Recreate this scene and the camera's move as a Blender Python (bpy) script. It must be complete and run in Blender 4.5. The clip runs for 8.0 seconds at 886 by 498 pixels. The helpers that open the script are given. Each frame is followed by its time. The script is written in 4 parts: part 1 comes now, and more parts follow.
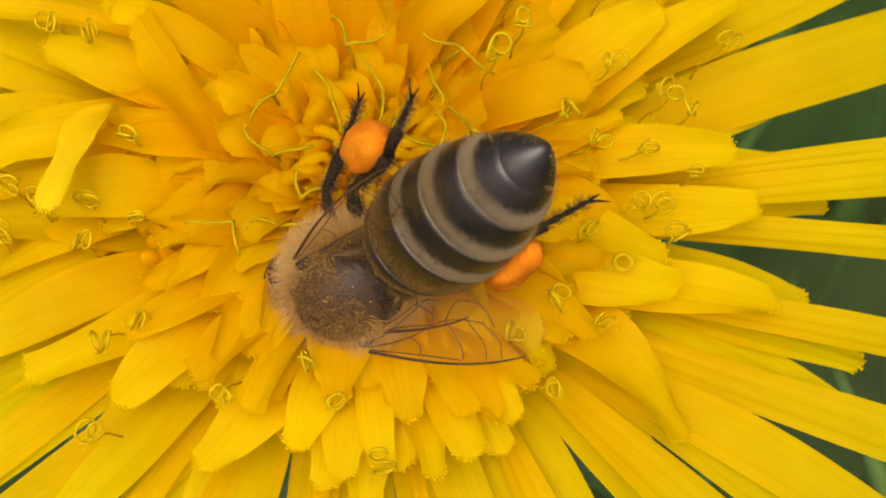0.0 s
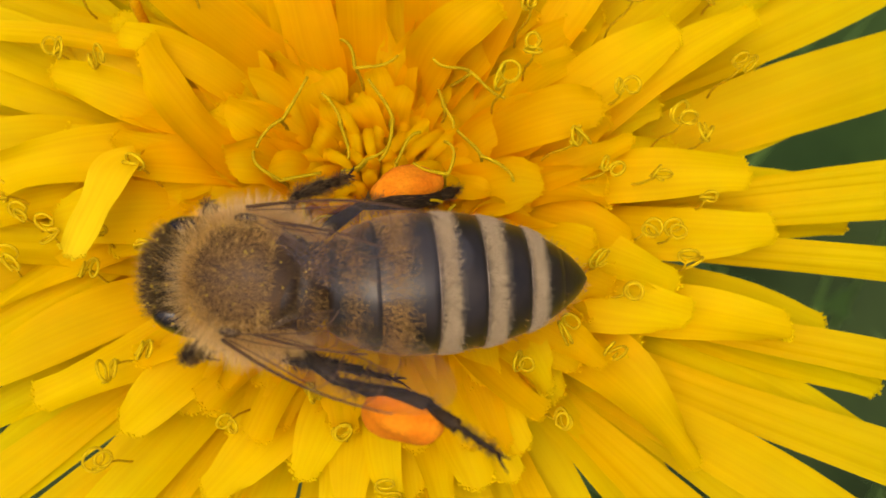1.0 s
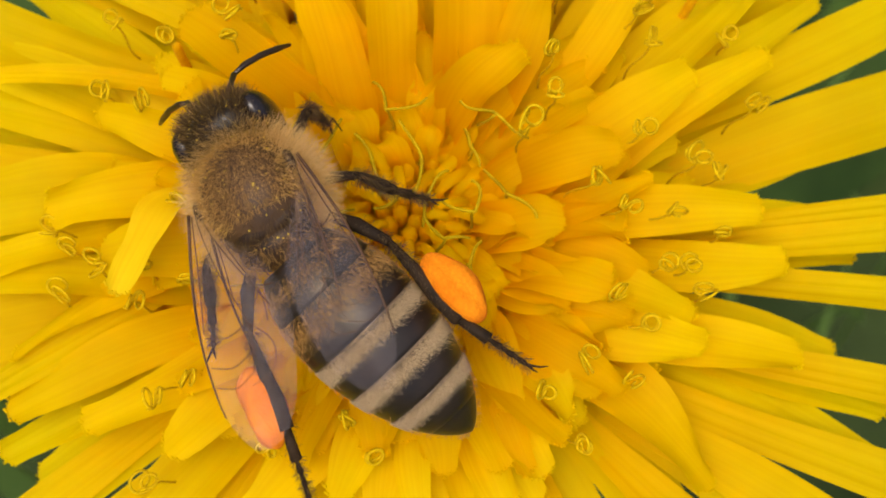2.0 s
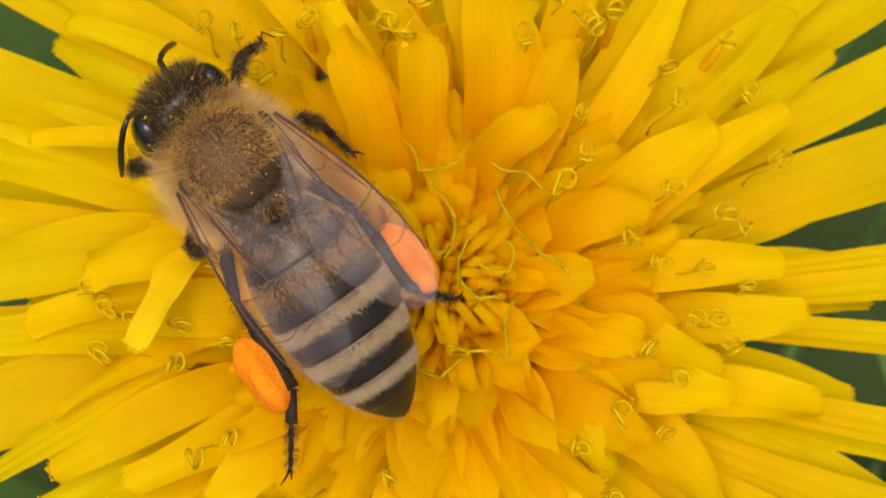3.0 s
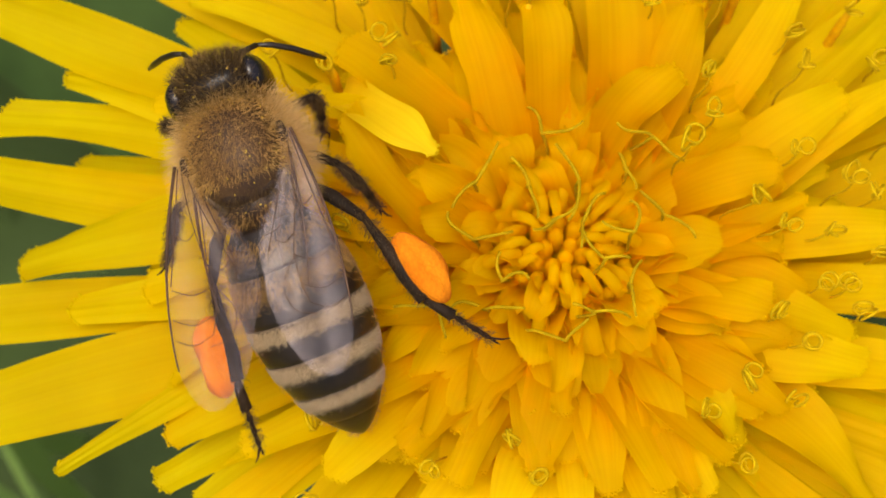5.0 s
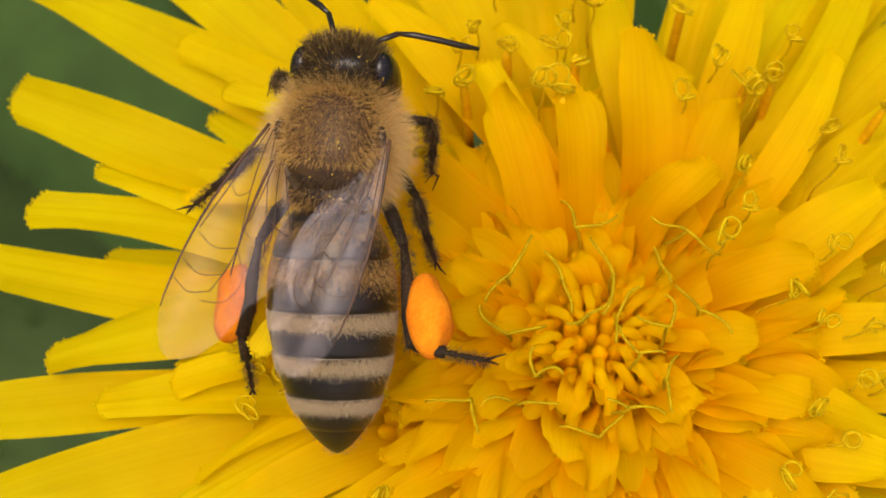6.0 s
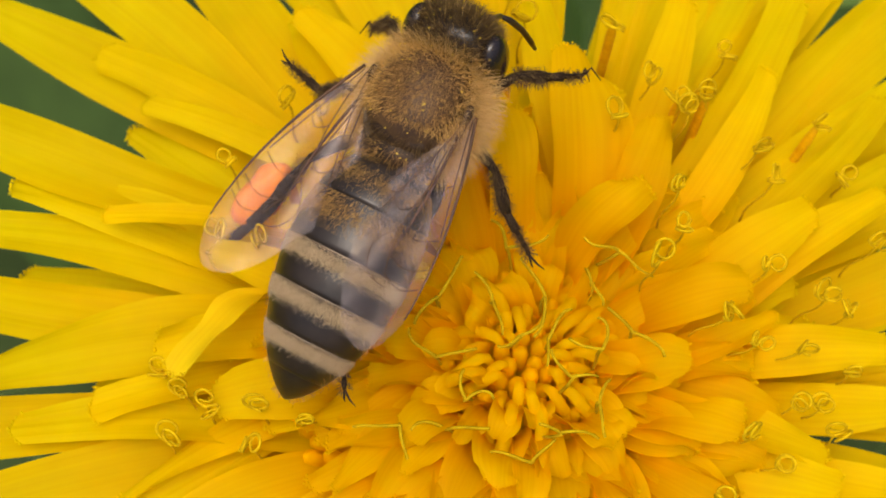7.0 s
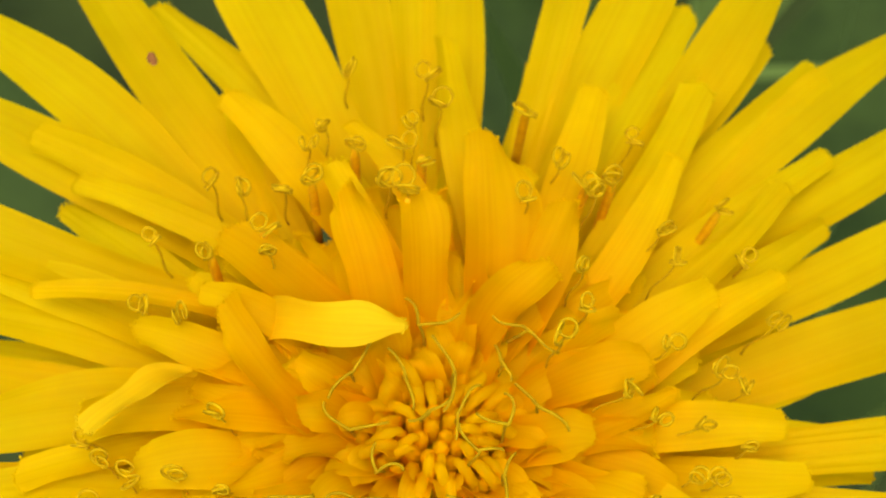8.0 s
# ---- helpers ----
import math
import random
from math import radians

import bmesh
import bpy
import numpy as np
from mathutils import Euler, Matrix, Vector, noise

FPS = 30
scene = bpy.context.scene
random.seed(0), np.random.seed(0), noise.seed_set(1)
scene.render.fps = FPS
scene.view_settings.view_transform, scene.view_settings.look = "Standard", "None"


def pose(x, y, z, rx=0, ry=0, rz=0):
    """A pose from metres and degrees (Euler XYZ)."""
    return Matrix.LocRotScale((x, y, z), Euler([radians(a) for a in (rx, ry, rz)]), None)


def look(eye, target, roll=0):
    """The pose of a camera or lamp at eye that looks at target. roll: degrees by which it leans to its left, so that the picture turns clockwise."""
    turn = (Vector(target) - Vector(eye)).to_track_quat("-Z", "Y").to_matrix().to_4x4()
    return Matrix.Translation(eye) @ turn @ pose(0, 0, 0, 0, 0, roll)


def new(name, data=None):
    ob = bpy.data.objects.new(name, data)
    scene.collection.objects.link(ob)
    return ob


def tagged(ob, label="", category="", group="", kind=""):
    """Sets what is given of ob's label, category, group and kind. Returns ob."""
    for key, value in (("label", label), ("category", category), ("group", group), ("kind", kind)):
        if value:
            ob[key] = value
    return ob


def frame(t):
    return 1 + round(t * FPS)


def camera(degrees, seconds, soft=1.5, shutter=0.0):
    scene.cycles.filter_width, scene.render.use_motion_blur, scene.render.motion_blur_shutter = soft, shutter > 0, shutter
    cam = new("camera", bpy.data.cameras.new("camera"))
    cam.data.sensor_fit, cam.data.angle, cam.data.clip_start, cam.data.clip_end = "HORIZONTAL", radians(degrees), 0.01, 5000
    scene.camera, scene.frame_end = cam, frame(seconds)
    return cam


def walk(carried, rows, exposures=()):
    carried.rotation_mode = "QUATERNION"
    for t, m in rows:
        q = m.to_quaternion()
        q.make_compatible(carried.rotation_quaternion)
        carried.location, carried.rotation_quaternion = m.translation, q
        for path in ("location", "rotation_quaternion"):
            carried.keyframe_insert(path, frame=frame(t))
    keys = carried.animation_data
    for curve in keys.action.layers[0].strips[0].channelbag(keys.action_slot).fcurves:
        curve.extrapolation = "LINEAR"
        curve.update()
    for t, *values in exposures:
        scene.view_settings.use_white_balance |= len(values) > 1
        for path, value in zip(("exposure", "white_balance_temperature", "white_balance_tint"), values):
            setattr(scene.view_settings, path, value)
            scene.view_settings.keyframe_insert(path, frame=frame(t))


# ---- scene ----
cam = camera(30.0, 8.0, soft=1.7, shutter=0.03)
cam.data.dof.use_dof = True
cam.data.dof.focus_distance = 0.0468
cam.data.dof.aperture_fstop = 130.0
walk(cam, [
    (0.0, pose(0.00021, -0.01620, 0.04674, 15.84, -3.21, -0.76)),
    (0.5, pose(0.00168, -0.01418, 0.04756, 13.55, -1.29, -0.20)),
    (1.0, pose(0.00157, -0.01372, 0.04698, 13.84, -1.38, -0.17)),
    (1.5, pose(0.00141, -0.01327, 0.04685, 12.94, 0.09, 0.13)),
    (1.7, pose(0.00165, -0.01321, 0.04794, 13.52, -0.09, 0.20)),
    (2.8, pose(-0.00101, -0.01046, 0.05159, 11.75, -2.36, -0.97)),
    (3.0, pose(-0.00120, -0.01006, 0.05149, 11.86, -2.14, -1.02)),
    (3.5, pose(-0.00183, -0.01005, 0.05127, 12.25, -1.81, -1.13)),
    (4.0, pose(-0.00270, -0.01052, 0.05205, 12.62, -0.25, -0.90)),
    (4.2, pose(-0.00241, -0.01115, 0.05206, 12.75, -0.33, -0.82)),
    (5.3, pose(-0.00299, -0.01609, 0.04832, 18.15, 0.68, 0.05)),
    (5.5, pose(-0.00330, -0.01605, 0.04810, 18.46, 0.78, -0.03)),
    (6.0, pose(-0.00309, -0.01586, 0.04860, 20.95, 0.86, 0.45)),
    (6.5, pose(-0.00252, -0.01555, 0.04791, 21.59, 0.76, 0.44)),
    (7.0, pose(-0.00353, -0.01485, 0.04771, 20.95, -1.96, -0.52)),
    (7.5, pose(-0.00360, -0.01308, 0.04865, 20.41, -3.00, -0.66)),
    (8.0, pose(-0.00185, -0.01505, 0.04997, 22.95, -3.05, -0.47)),
])

# ---- world, sun, exposure ----
scene.view_settings.exposure = 0.0
scene.view_settings.use_white_balance = True
scene.view_settings.white_balance_temperature = 6700
scene.view_settings.white_balance_tint = 12
world = bpy.data.worlds.new("overcast_sky")
scene.world = world
world.use_nodes = True
wn = world.node_tree.nodes
sky = wn.new("ShaderNodeTexSky")
sky.sky_type = "NISHITA"
sky.sun_disc = False
sky.sun_elevation = radians(78)
sky.sun_rotation = radians(215)
sky.dust_density = 9.0
sky.air_density = 1.0
wn["Background"].inputs["Strength"].default_value = 0.15
world.node_tree.links.new(sky.outputs[0], wn["Background"].inputs["Color"])
sun = new("sun", bpy.data.lights.new("sun", "SUN"))
sun.data.energy = 1.5
sun.data.angle = radians(40)
sun.data.color = (1.0, 0.96, 0.9)
sun.matrix_world = look((math.sin(radians(215)) * math.cos(radians(78)), math.cos(radians(215)) * math.cos(radians(78)), math.sin(radians(78))), (0, 0, 0))

MM = 0.001
rng = random.Random(7)


# ---- materials ----
def material(name):
    m = bpy.data.materials.new(name)
    m.use_nodes = True
    nt = m.node_tree
    return m, nt, nt.nodes["Principled BSDF"]


def ramp(nt, fac, stops):
    r = nt.nodes.new("ShaderNodeValToRGB")
    while len(r.color_ramp.elements) < len(stops):
        r.color_ramp.elements.new(0.5)
    for e, (p, c) in zip(r.color_ramp.elements, stops):
        e.position, e.color = p, (*c, 1)
    nt.links.new(fac, r.inputs["Fac"])
    return r.outputs["Color"]


def noise_tex(nt, vector, scale, detail=3.0, rough=0.55):
    n = nt.nodes.new("ShaderNodeTexNoise")
    n.inputs["Scale"].default_value = scale
    n.inputs["Detail"].default_value = detail
    n.inputs["Roughness"].default_value = rough
    if vector is not None:
        nt.links.new(vector, n.inputs["Vector"])
    return n.outputs["Fac"]


def mixed(nt, fac, a, b, blend="MIX"):
    n = nt.nodes.new("ShaderNodeMix")
    n.data_type, n.blend_type = "RGBA", blend
    for sock, v in ((n.inputs[0], fac), (n.inputs[6], a), (n.inputs[7], b)):
        if isinstance(v, (int, float)):
            sock.default_value = v
        elif isinstance(v, tuple):
            sock.default_value = (*v, 1)
        else:
            nt.links.new(v, sock)
    return n.outputs[2]


def bump(nt, bsdf, height, strength, distance):
    b = nt.nodes.new("ShaderNodeBump")
    b.inputs["Strength"].default_value = strength
    b.inputs["Distance"].default_value = distance
    nt.links.new(height, b.inputs["Height"])
    nt.links.new(b.outputs["Normal"], bsdf.inputs["Normal"])
    return b.outputs["Normal"]


def petal_material(name, light, deep, translucent):
    """Ray floret: yellow, finely streaked along its length, lets light through."""
    m, nt, p = material(name)
    uv = nt.nodes.new("ShaderNodeUVMap")
    mp = nt.nodes.new("ShaderNodeMapping")
    mp.inputs["Scale"].default_value = (16.0, 1.0, 1.0)
    nt.links.new(uv.outputs["UV"], mp.inputs["Vector"])
    info = nt.nodes.new("ShaderNodeObjectInfo")
    add = nt.nodes.new("ShaderNodeVectorMath")
    add.operation = "ADD"
    nt.links.new(mp.outputs["Vector"], add.inputs[0])
    nt.links.new(info.outputs["Random"], add.inputs[1])
    streak = noise_tex(nt, add.outputs["Vector"], 1.0, 4.0)
    geo = nt.nodes.new("ShaderNodeNewGeometry")
    blotch = noise_tex(nt, geo.outputs["Position"], 420.0, 3.0)
    sep = nt.nodes.new("ShaderNodeSeparateXYZ")
    nt.links.new(uv.outputs["UV"], sep.inputs[0])
    along = ramp(nt, sep.outputs["Y"], [(0.0, deep), (0.3, deep), (0.6, tuple(0.5 * (a + b) for a, b in zip(light, deep))), (0.9, light)])
    own = ramp(nt, info.outputs["Random"], [(0.0, (0.97, 0.93, 0.9)), (1.0, (1.0, 1.0, 1.0))])
    c = mixed(nt, 1.0, along, own, "MULTIPLY")
    c = mixed(nt, 1.0, c, ramp(nt, streak, [(0.3, (0.955, 0.91, 0.86)), (0.62, (1.0, 1.0, 1.0))]), "MULTIPLY")
    c = mixed(nt, 1.0, c, ramp(nt, blotch, [(0.35, (0.95, 0.92, 0.9)), (0.7, (1.0, 1.0, 1.0))]), "MULTIPLY")
    nt.links.new(c, p.inputs["Base Color"])
    p.inputs["Roughness"].default_value = 0.62
    p.inputs["Specular IOR Level"].default_value = 0.07
    normal = bump(nt, p, streak, 0.25, 0.00005)
    t = nt.nodes.new("ShaderNodeBsdfTranslucent")
    nt.links.new(c, t.inputs["Color"])
    nt.links.new(normal, t.inputs["Normal"])
    mix = nt.nodes.new("ShaderNodeMixShader")
    mix.inputs[0].default_value = translucent
    nt.links.new(p.outputs[0], mix.inputs[1])
    nt.links.new(t.outputs[0], mix.inputs[2])
    nt.links.new(mix.outputs[0], nt.nodes["Material Output"].inputs["Surface"])
    return m


def plain(name, a, b, scale, rough=0.5, spec=0.4, bump_mm=0.02, metal=0.0):
    """Two tones broken up by noise at a coarse and a fine scale, with fine relief."""
    m, nt, p = material(name)
    tc = nt.nodes.new("ShaderNodeTexCoord")
    n1 = noise_tex(nt, tc.outputs["Object"], scale, 3.0)
    n2 = noise_tex(nt, tc.outputs["Object"], scale * 6, 2.0)
    c = ramp(nt, n1, [(0.32, a), (0.68, b)])
    c = mixed(nt, 1.0, c, ramp(nt, n2, [(0.3, (0.8, 0.8, 0.8)), (0.7, (1.0, 1.0, 1.0))]), "MULTIPLY")
    nt.links.new(c, p.inputs["Base Color"])
    p.inputs["Roughness"].default_value = rough
    p.inputs["Specular IOR Level"].default_value = spec
    p.inputs["Metallic"].default_value = metal
    bump(nt, p, n2, 0.4, bump_mm * MM)
    return m


def hair_material(name, dark, pale):
    m, nt, p = material(name)
    geo = nt.nodes.new("ShaderNodeNewGeometry")
    nt.links.new(ramp(nt, geo.outputs["Random Per Island"], [(0.0, dark), (1.0, pale)]), p.inputs["Base Color"])
    p.inputs["Roughness"].default_value = 0.6
    p.inputs["Specular IOR Level"].default_value = 0.3
    t = nt.nodes.new("ShaderNodeBsdfTranslucent")
    t.inputs["Color"].default_value = (*pale, 1)
    mix = nt.nodes.new("ShaderNodeMixShader")
    mix.inputs[0].default_value = 0.3
    nt.links.new(p.outputs[0], mix.inputs[1])
    nt.links.new(t.outputs[0], mix.inputs[2])
    nt.links.new(mix.outputs[0], nt.nodes["Material Output"].inputs["Surface"])
    return m


def wing_material():
    m, nt, p = material("wing_membrane")
    tc = nt.nodes.new("ShaderNodeTexCoord")
    n = noise_tex(nt, tc.outputs["Object"], 700.0, 2.0)
    p.inputs["Base Color"].default_value = (0.72, 0.64, 0.60, 1)
    p.inputs["Roughness"].default_value = 0.5
    bump(nt, p, n, 0.35, 0.0001)
    gloss = nt.nodes.new("ShaderNodeBsdfGlossy")
    gloss.inputs["Color"].default_value = (0.93, 0.87, 1.0, 1)
    gloss.inputs["Roughness"].default_value = 0.38
    wrinkle = nt.nodes.new("ShaderNodeBump")
    wrinkle.inputs["Strength"].default_value = 0.3
    wrinkle.inputs["Distance"].default_value = 0.0003
    nt.links.new(n, wrinkle.inputs["Height"])
    nt.links.new(wrinkle.outputs["Normal"], gloss.inputs["Normal"])
    body = nt.nodes.new("ShaderNodeMixShader")
    body.inputs[0].default_value = 0.92
    nt.links.new(p.outputs[0], body.inputs[1])
    nt.links.new(gloss.outputs[0], body.inputs[2])
    t = nt.nodes.new("ShaderNodeBsdfTransparent")
    t.inputs["Color"].default_value = (0.975, 0.955, 0.91, 1)
    mix = nt.nodes.new("ShaderNodeMixShader")
    mix.inputs[0].default_value = 0.026
    nt.links.new(t.outputs[0], mix.inputs[1])
    nt.links.new(body.outputs[0], mix.inputs[2])
    nt.links.new(mix.outputs[0], nt.nodes["Material Output"].inputs["Surface"])
    return m


YELLOW = petal_material("petal_yellow", (0.89, 0.775, 0.002), (0.92, 0.67, 0.001), 0.62)
GOLD = petal_material("petal_gold", (0.95, 0.79, 0.002), (0.95, 0.59, 0.001), 0.64)
AMBER = petal_material("petal_amber", (0.97, 0.77, 0.001), (0.97, 0.60, 0.001), 0.735)
PALE = petal_material("petal_pale", (0.95, 0.80, 0.012), (0.95, 0.72, 0.006), 0.5)
YOUNG = petal_material("petal_young", (0.97, 0.75, 0.001), (0.97, 0.655, 0.001), 0.735)
STYLE = plain("style_olive", (0.40, 0.265, 0.003), (0.56, 0.385, 0.005), 2500.0, 0.8, 0.05)
STYLE_OLD = plain("style_olive_brown", (0.55, 0.35, 0.003), (0.74, 0.50, 0.005), 2500.0, 0.8, 0.05)
ANTHER = plain("anther_orange", (0.80, 0.40, 0.001), (0.86, 0.50, 0.002), 1500.0, 0.7, 0.1)
GREEN = plain("bract_green", (0.05, 0.11, 0.02), (0.10, 0.19, 0.04), 250.0, 0.5, 0.4)
LEAF = plain("leaf_green", (0.020, 0.045, 0.008), (0.045, 0.085, 0.016), 60.0, 0.75, 0.15)
LEAF_PALE = plain("leaf_bloom", (0.032, 0.058, 0.022), (0.058, 0.088, 0.04), 60.0, 0.75, 0.15)
CUTICLE = plain("cuticle_black", (0.010, 0.007, 0.005), (0.026, 0.016, 0.010), 900.0, 0.36, 0.5, 0.012)
BROWN = plain("cuticle_brown", (0.085, 0.044, 0.016), (0.04, 0.02, 0.009), 900.0, 0.55, 0.3, 0.03)
EYE = plain("compound_eye", (0.010, 0.007, 0.008), (0.018, 0.013, 0.014), 4000.0, 0.2, 0.6, 0.008)
VEIN = plain("wing_vein", (0.06, 0.028, 0.012), (0.13, 0.06, 0.026), 900.0, 0.45, 0.4)
POLLEN = plain("pollen_orange", (0.76, 0.19, 0.006), (0.84, 0.27, 0.010), 1500.0, 0.9, 0.08, 0.08)
LEG = plain("leg_brown", (0.012, 0.008, 0.005), (0.040, 0.023, 0.011), 1200.0, 0.7, 0.15, 0.02)
EDGE = plain("cuticle_edge", (0.10, 0.068, 0.04), (0.20, 0.14, 0.09), 1500.0, 0.4, 0.5)
SHIELD = plain("cuticle_chestnut", (0.020, 0.011, 0.006), (0.060, 0.030, 0.012), 900.0, 0.5, 0.3, 0.015)
FUR = hair_material("fur_brown", (0.19, 0.10, 0.028), (0.66, 0.40, 0.12))
FUR_RUFF = hair_material("fur_ruff", (0.30, 0.16, 0.04), (0.80, 0.52, 0.16))
FUR_DARK = hair_material("fur_dark", (0.012, 0.009, 0.006), (0.20, 0.125, 0.045))
FUR_SIDE = hair_material("fur_golden", (0.56, 0.36, 0.12), (0.85, 0.62, 0.27))
FUR_PALE = hair_material("fur_pale", (0.33, 0.235, 0.125), (0.66, 0.53, 0.34))
POLLEN_DUST = plain("pollen_yellow", (0.85, 0.55, 0.03), (0.9, 0.65, 0.08), 3000.0, 0.6, 0.3)
BLEMISH = plain("blemish_brown", (0.22, 0.08, 0.02), (0.35, 0.16, 0.03), 2000.0, 0.7, 0.2)
MEMBRANE = wing_material()


# ---- building helpers ----
def mesh_of(name, verts, faces, mat, uvs=None, smooth=True):
    """A mesh from millimetres."""
    me = bpy.data.meshes.new(name)
    me.from_pydata([(x * MM, y * MM, z * MM) for x, y, z in verts], [], faces)
    me.materials.append(mat)
    if uvs is not None:
        layer = me.uv_layers.new(name="UVMap")
        for loop in me.loops:
            layer.data[loop.index].uv = uvs[loop.vertex_index]
    if smooth:
        me.polygons.foreach_set("use_smooth", [True] * len(me.polygons))
    me.update()
    return me


def part(name, me, parent, label="", m=None):
    ob = new(name, me)
    ob.parent = parent
    if m is not None:
        ob.matrix_basis = m
    return tagged(ob, label) if label else ob


def tube(points, radii, sides=7):
    """Verts and faces of a closed tube along the points."""
    pts = [Vector(p) for p in points]
    verts, faces = [], []
    side = None
    for i, p in enumerate(pts):
        tang = (pts[min(i + 1, len(pts) - 1)] - pts[max(i - 1, 0)]).normalized()
        if side is None:
            side = tang.orthogonal().normalized()
        side = (side - tang * side.dot(tang)).normalized()
        up = tang.cross(side)
        r = radii[i] if isinstance(radii, (list, tuple)) else radii
        for k in range(sides):
            a = 2 * math.pi * k / sides
            verts.append(tuple(p + (side * math.cos(a) + up * math.sin(a)) * r))
    n = len(pts)
    for i in range(n - 1):
        for k in range(sides):
            a, b = i * sides + k, i * sides + (k + 1) % sides
            faces.append((a, b, b + sides, a + sides))
    faces.append(tuple(reversed(range(sides))))
    faces.append(tuple(range((n - 1) * sides, n * sides)))
    return verts, faces


def joined(*lots):
    verts, faces = [], []
    for v, f in lots:
        o = len(verts)
        verts += v
        faces += [tuple(i + o for i in q) for q in f]
    return verts, faces


def lathe(profile, sides, squash=1.0, wobble=0.0, flat_under=1.0):
    """Rings round the x axis: (x, radius) pairs; squash is height over width."""
    verts, faces = [], []
    for x, r in profile:
        for k in range(sides):
            a = 2 * math.pi * k / sides
            q = r * (1 + wobble * noise.noise((x * 1.3, math.cos(a) * 1.5, math.sin(a) * 1.5)))
            z = q * squash * math.sin(a)
            verts.append((x, q * math.cos(a), z if z > 0 else z * flat_under))
    n = len(profile)
    for i in range(n - 1):
        for k in range(sides):
            a, b = i * sides + k, i * sides + (k + 1) % sides
            faces.append((a, b, b + sides, a + sides))
    faces.append(tuple(reversed(range(sides))))
    faces.append(tuple(range((n - 1) * sides, n * sides)))
    return verts, faces


def smoothstep(a, b, x):
    t = min(1.0, max(0.0, (x - a) / (b - a)))
    return t * t * (3 - 2 * t)


# ---- dandelion ----
def pearl(r):
    """A small round bead of radius r."""
    verts = [Vector((0, 0, r))]
    for h in (0.5, -0.5):
        verts += [Vector((0.87 * r * math.cos(k * math.pi / 3), 0.87 * r * math.sin(k * math.pi / 3), h * r)) for k in range(6)]
    verts.append(Vector((0, 0, -r)))
    faces = [(0, 1 + k, 1 + (k + 1) % 6) for k in range(6)] + [(1 + k, 7 + k, 7 + (k + 1) % 6, 1 + (k + 1) % 6) for k in range(6)]
    return verts, faces + [(13, 7 + (k + 1) % 6, 7 + k) for k in range(6)]


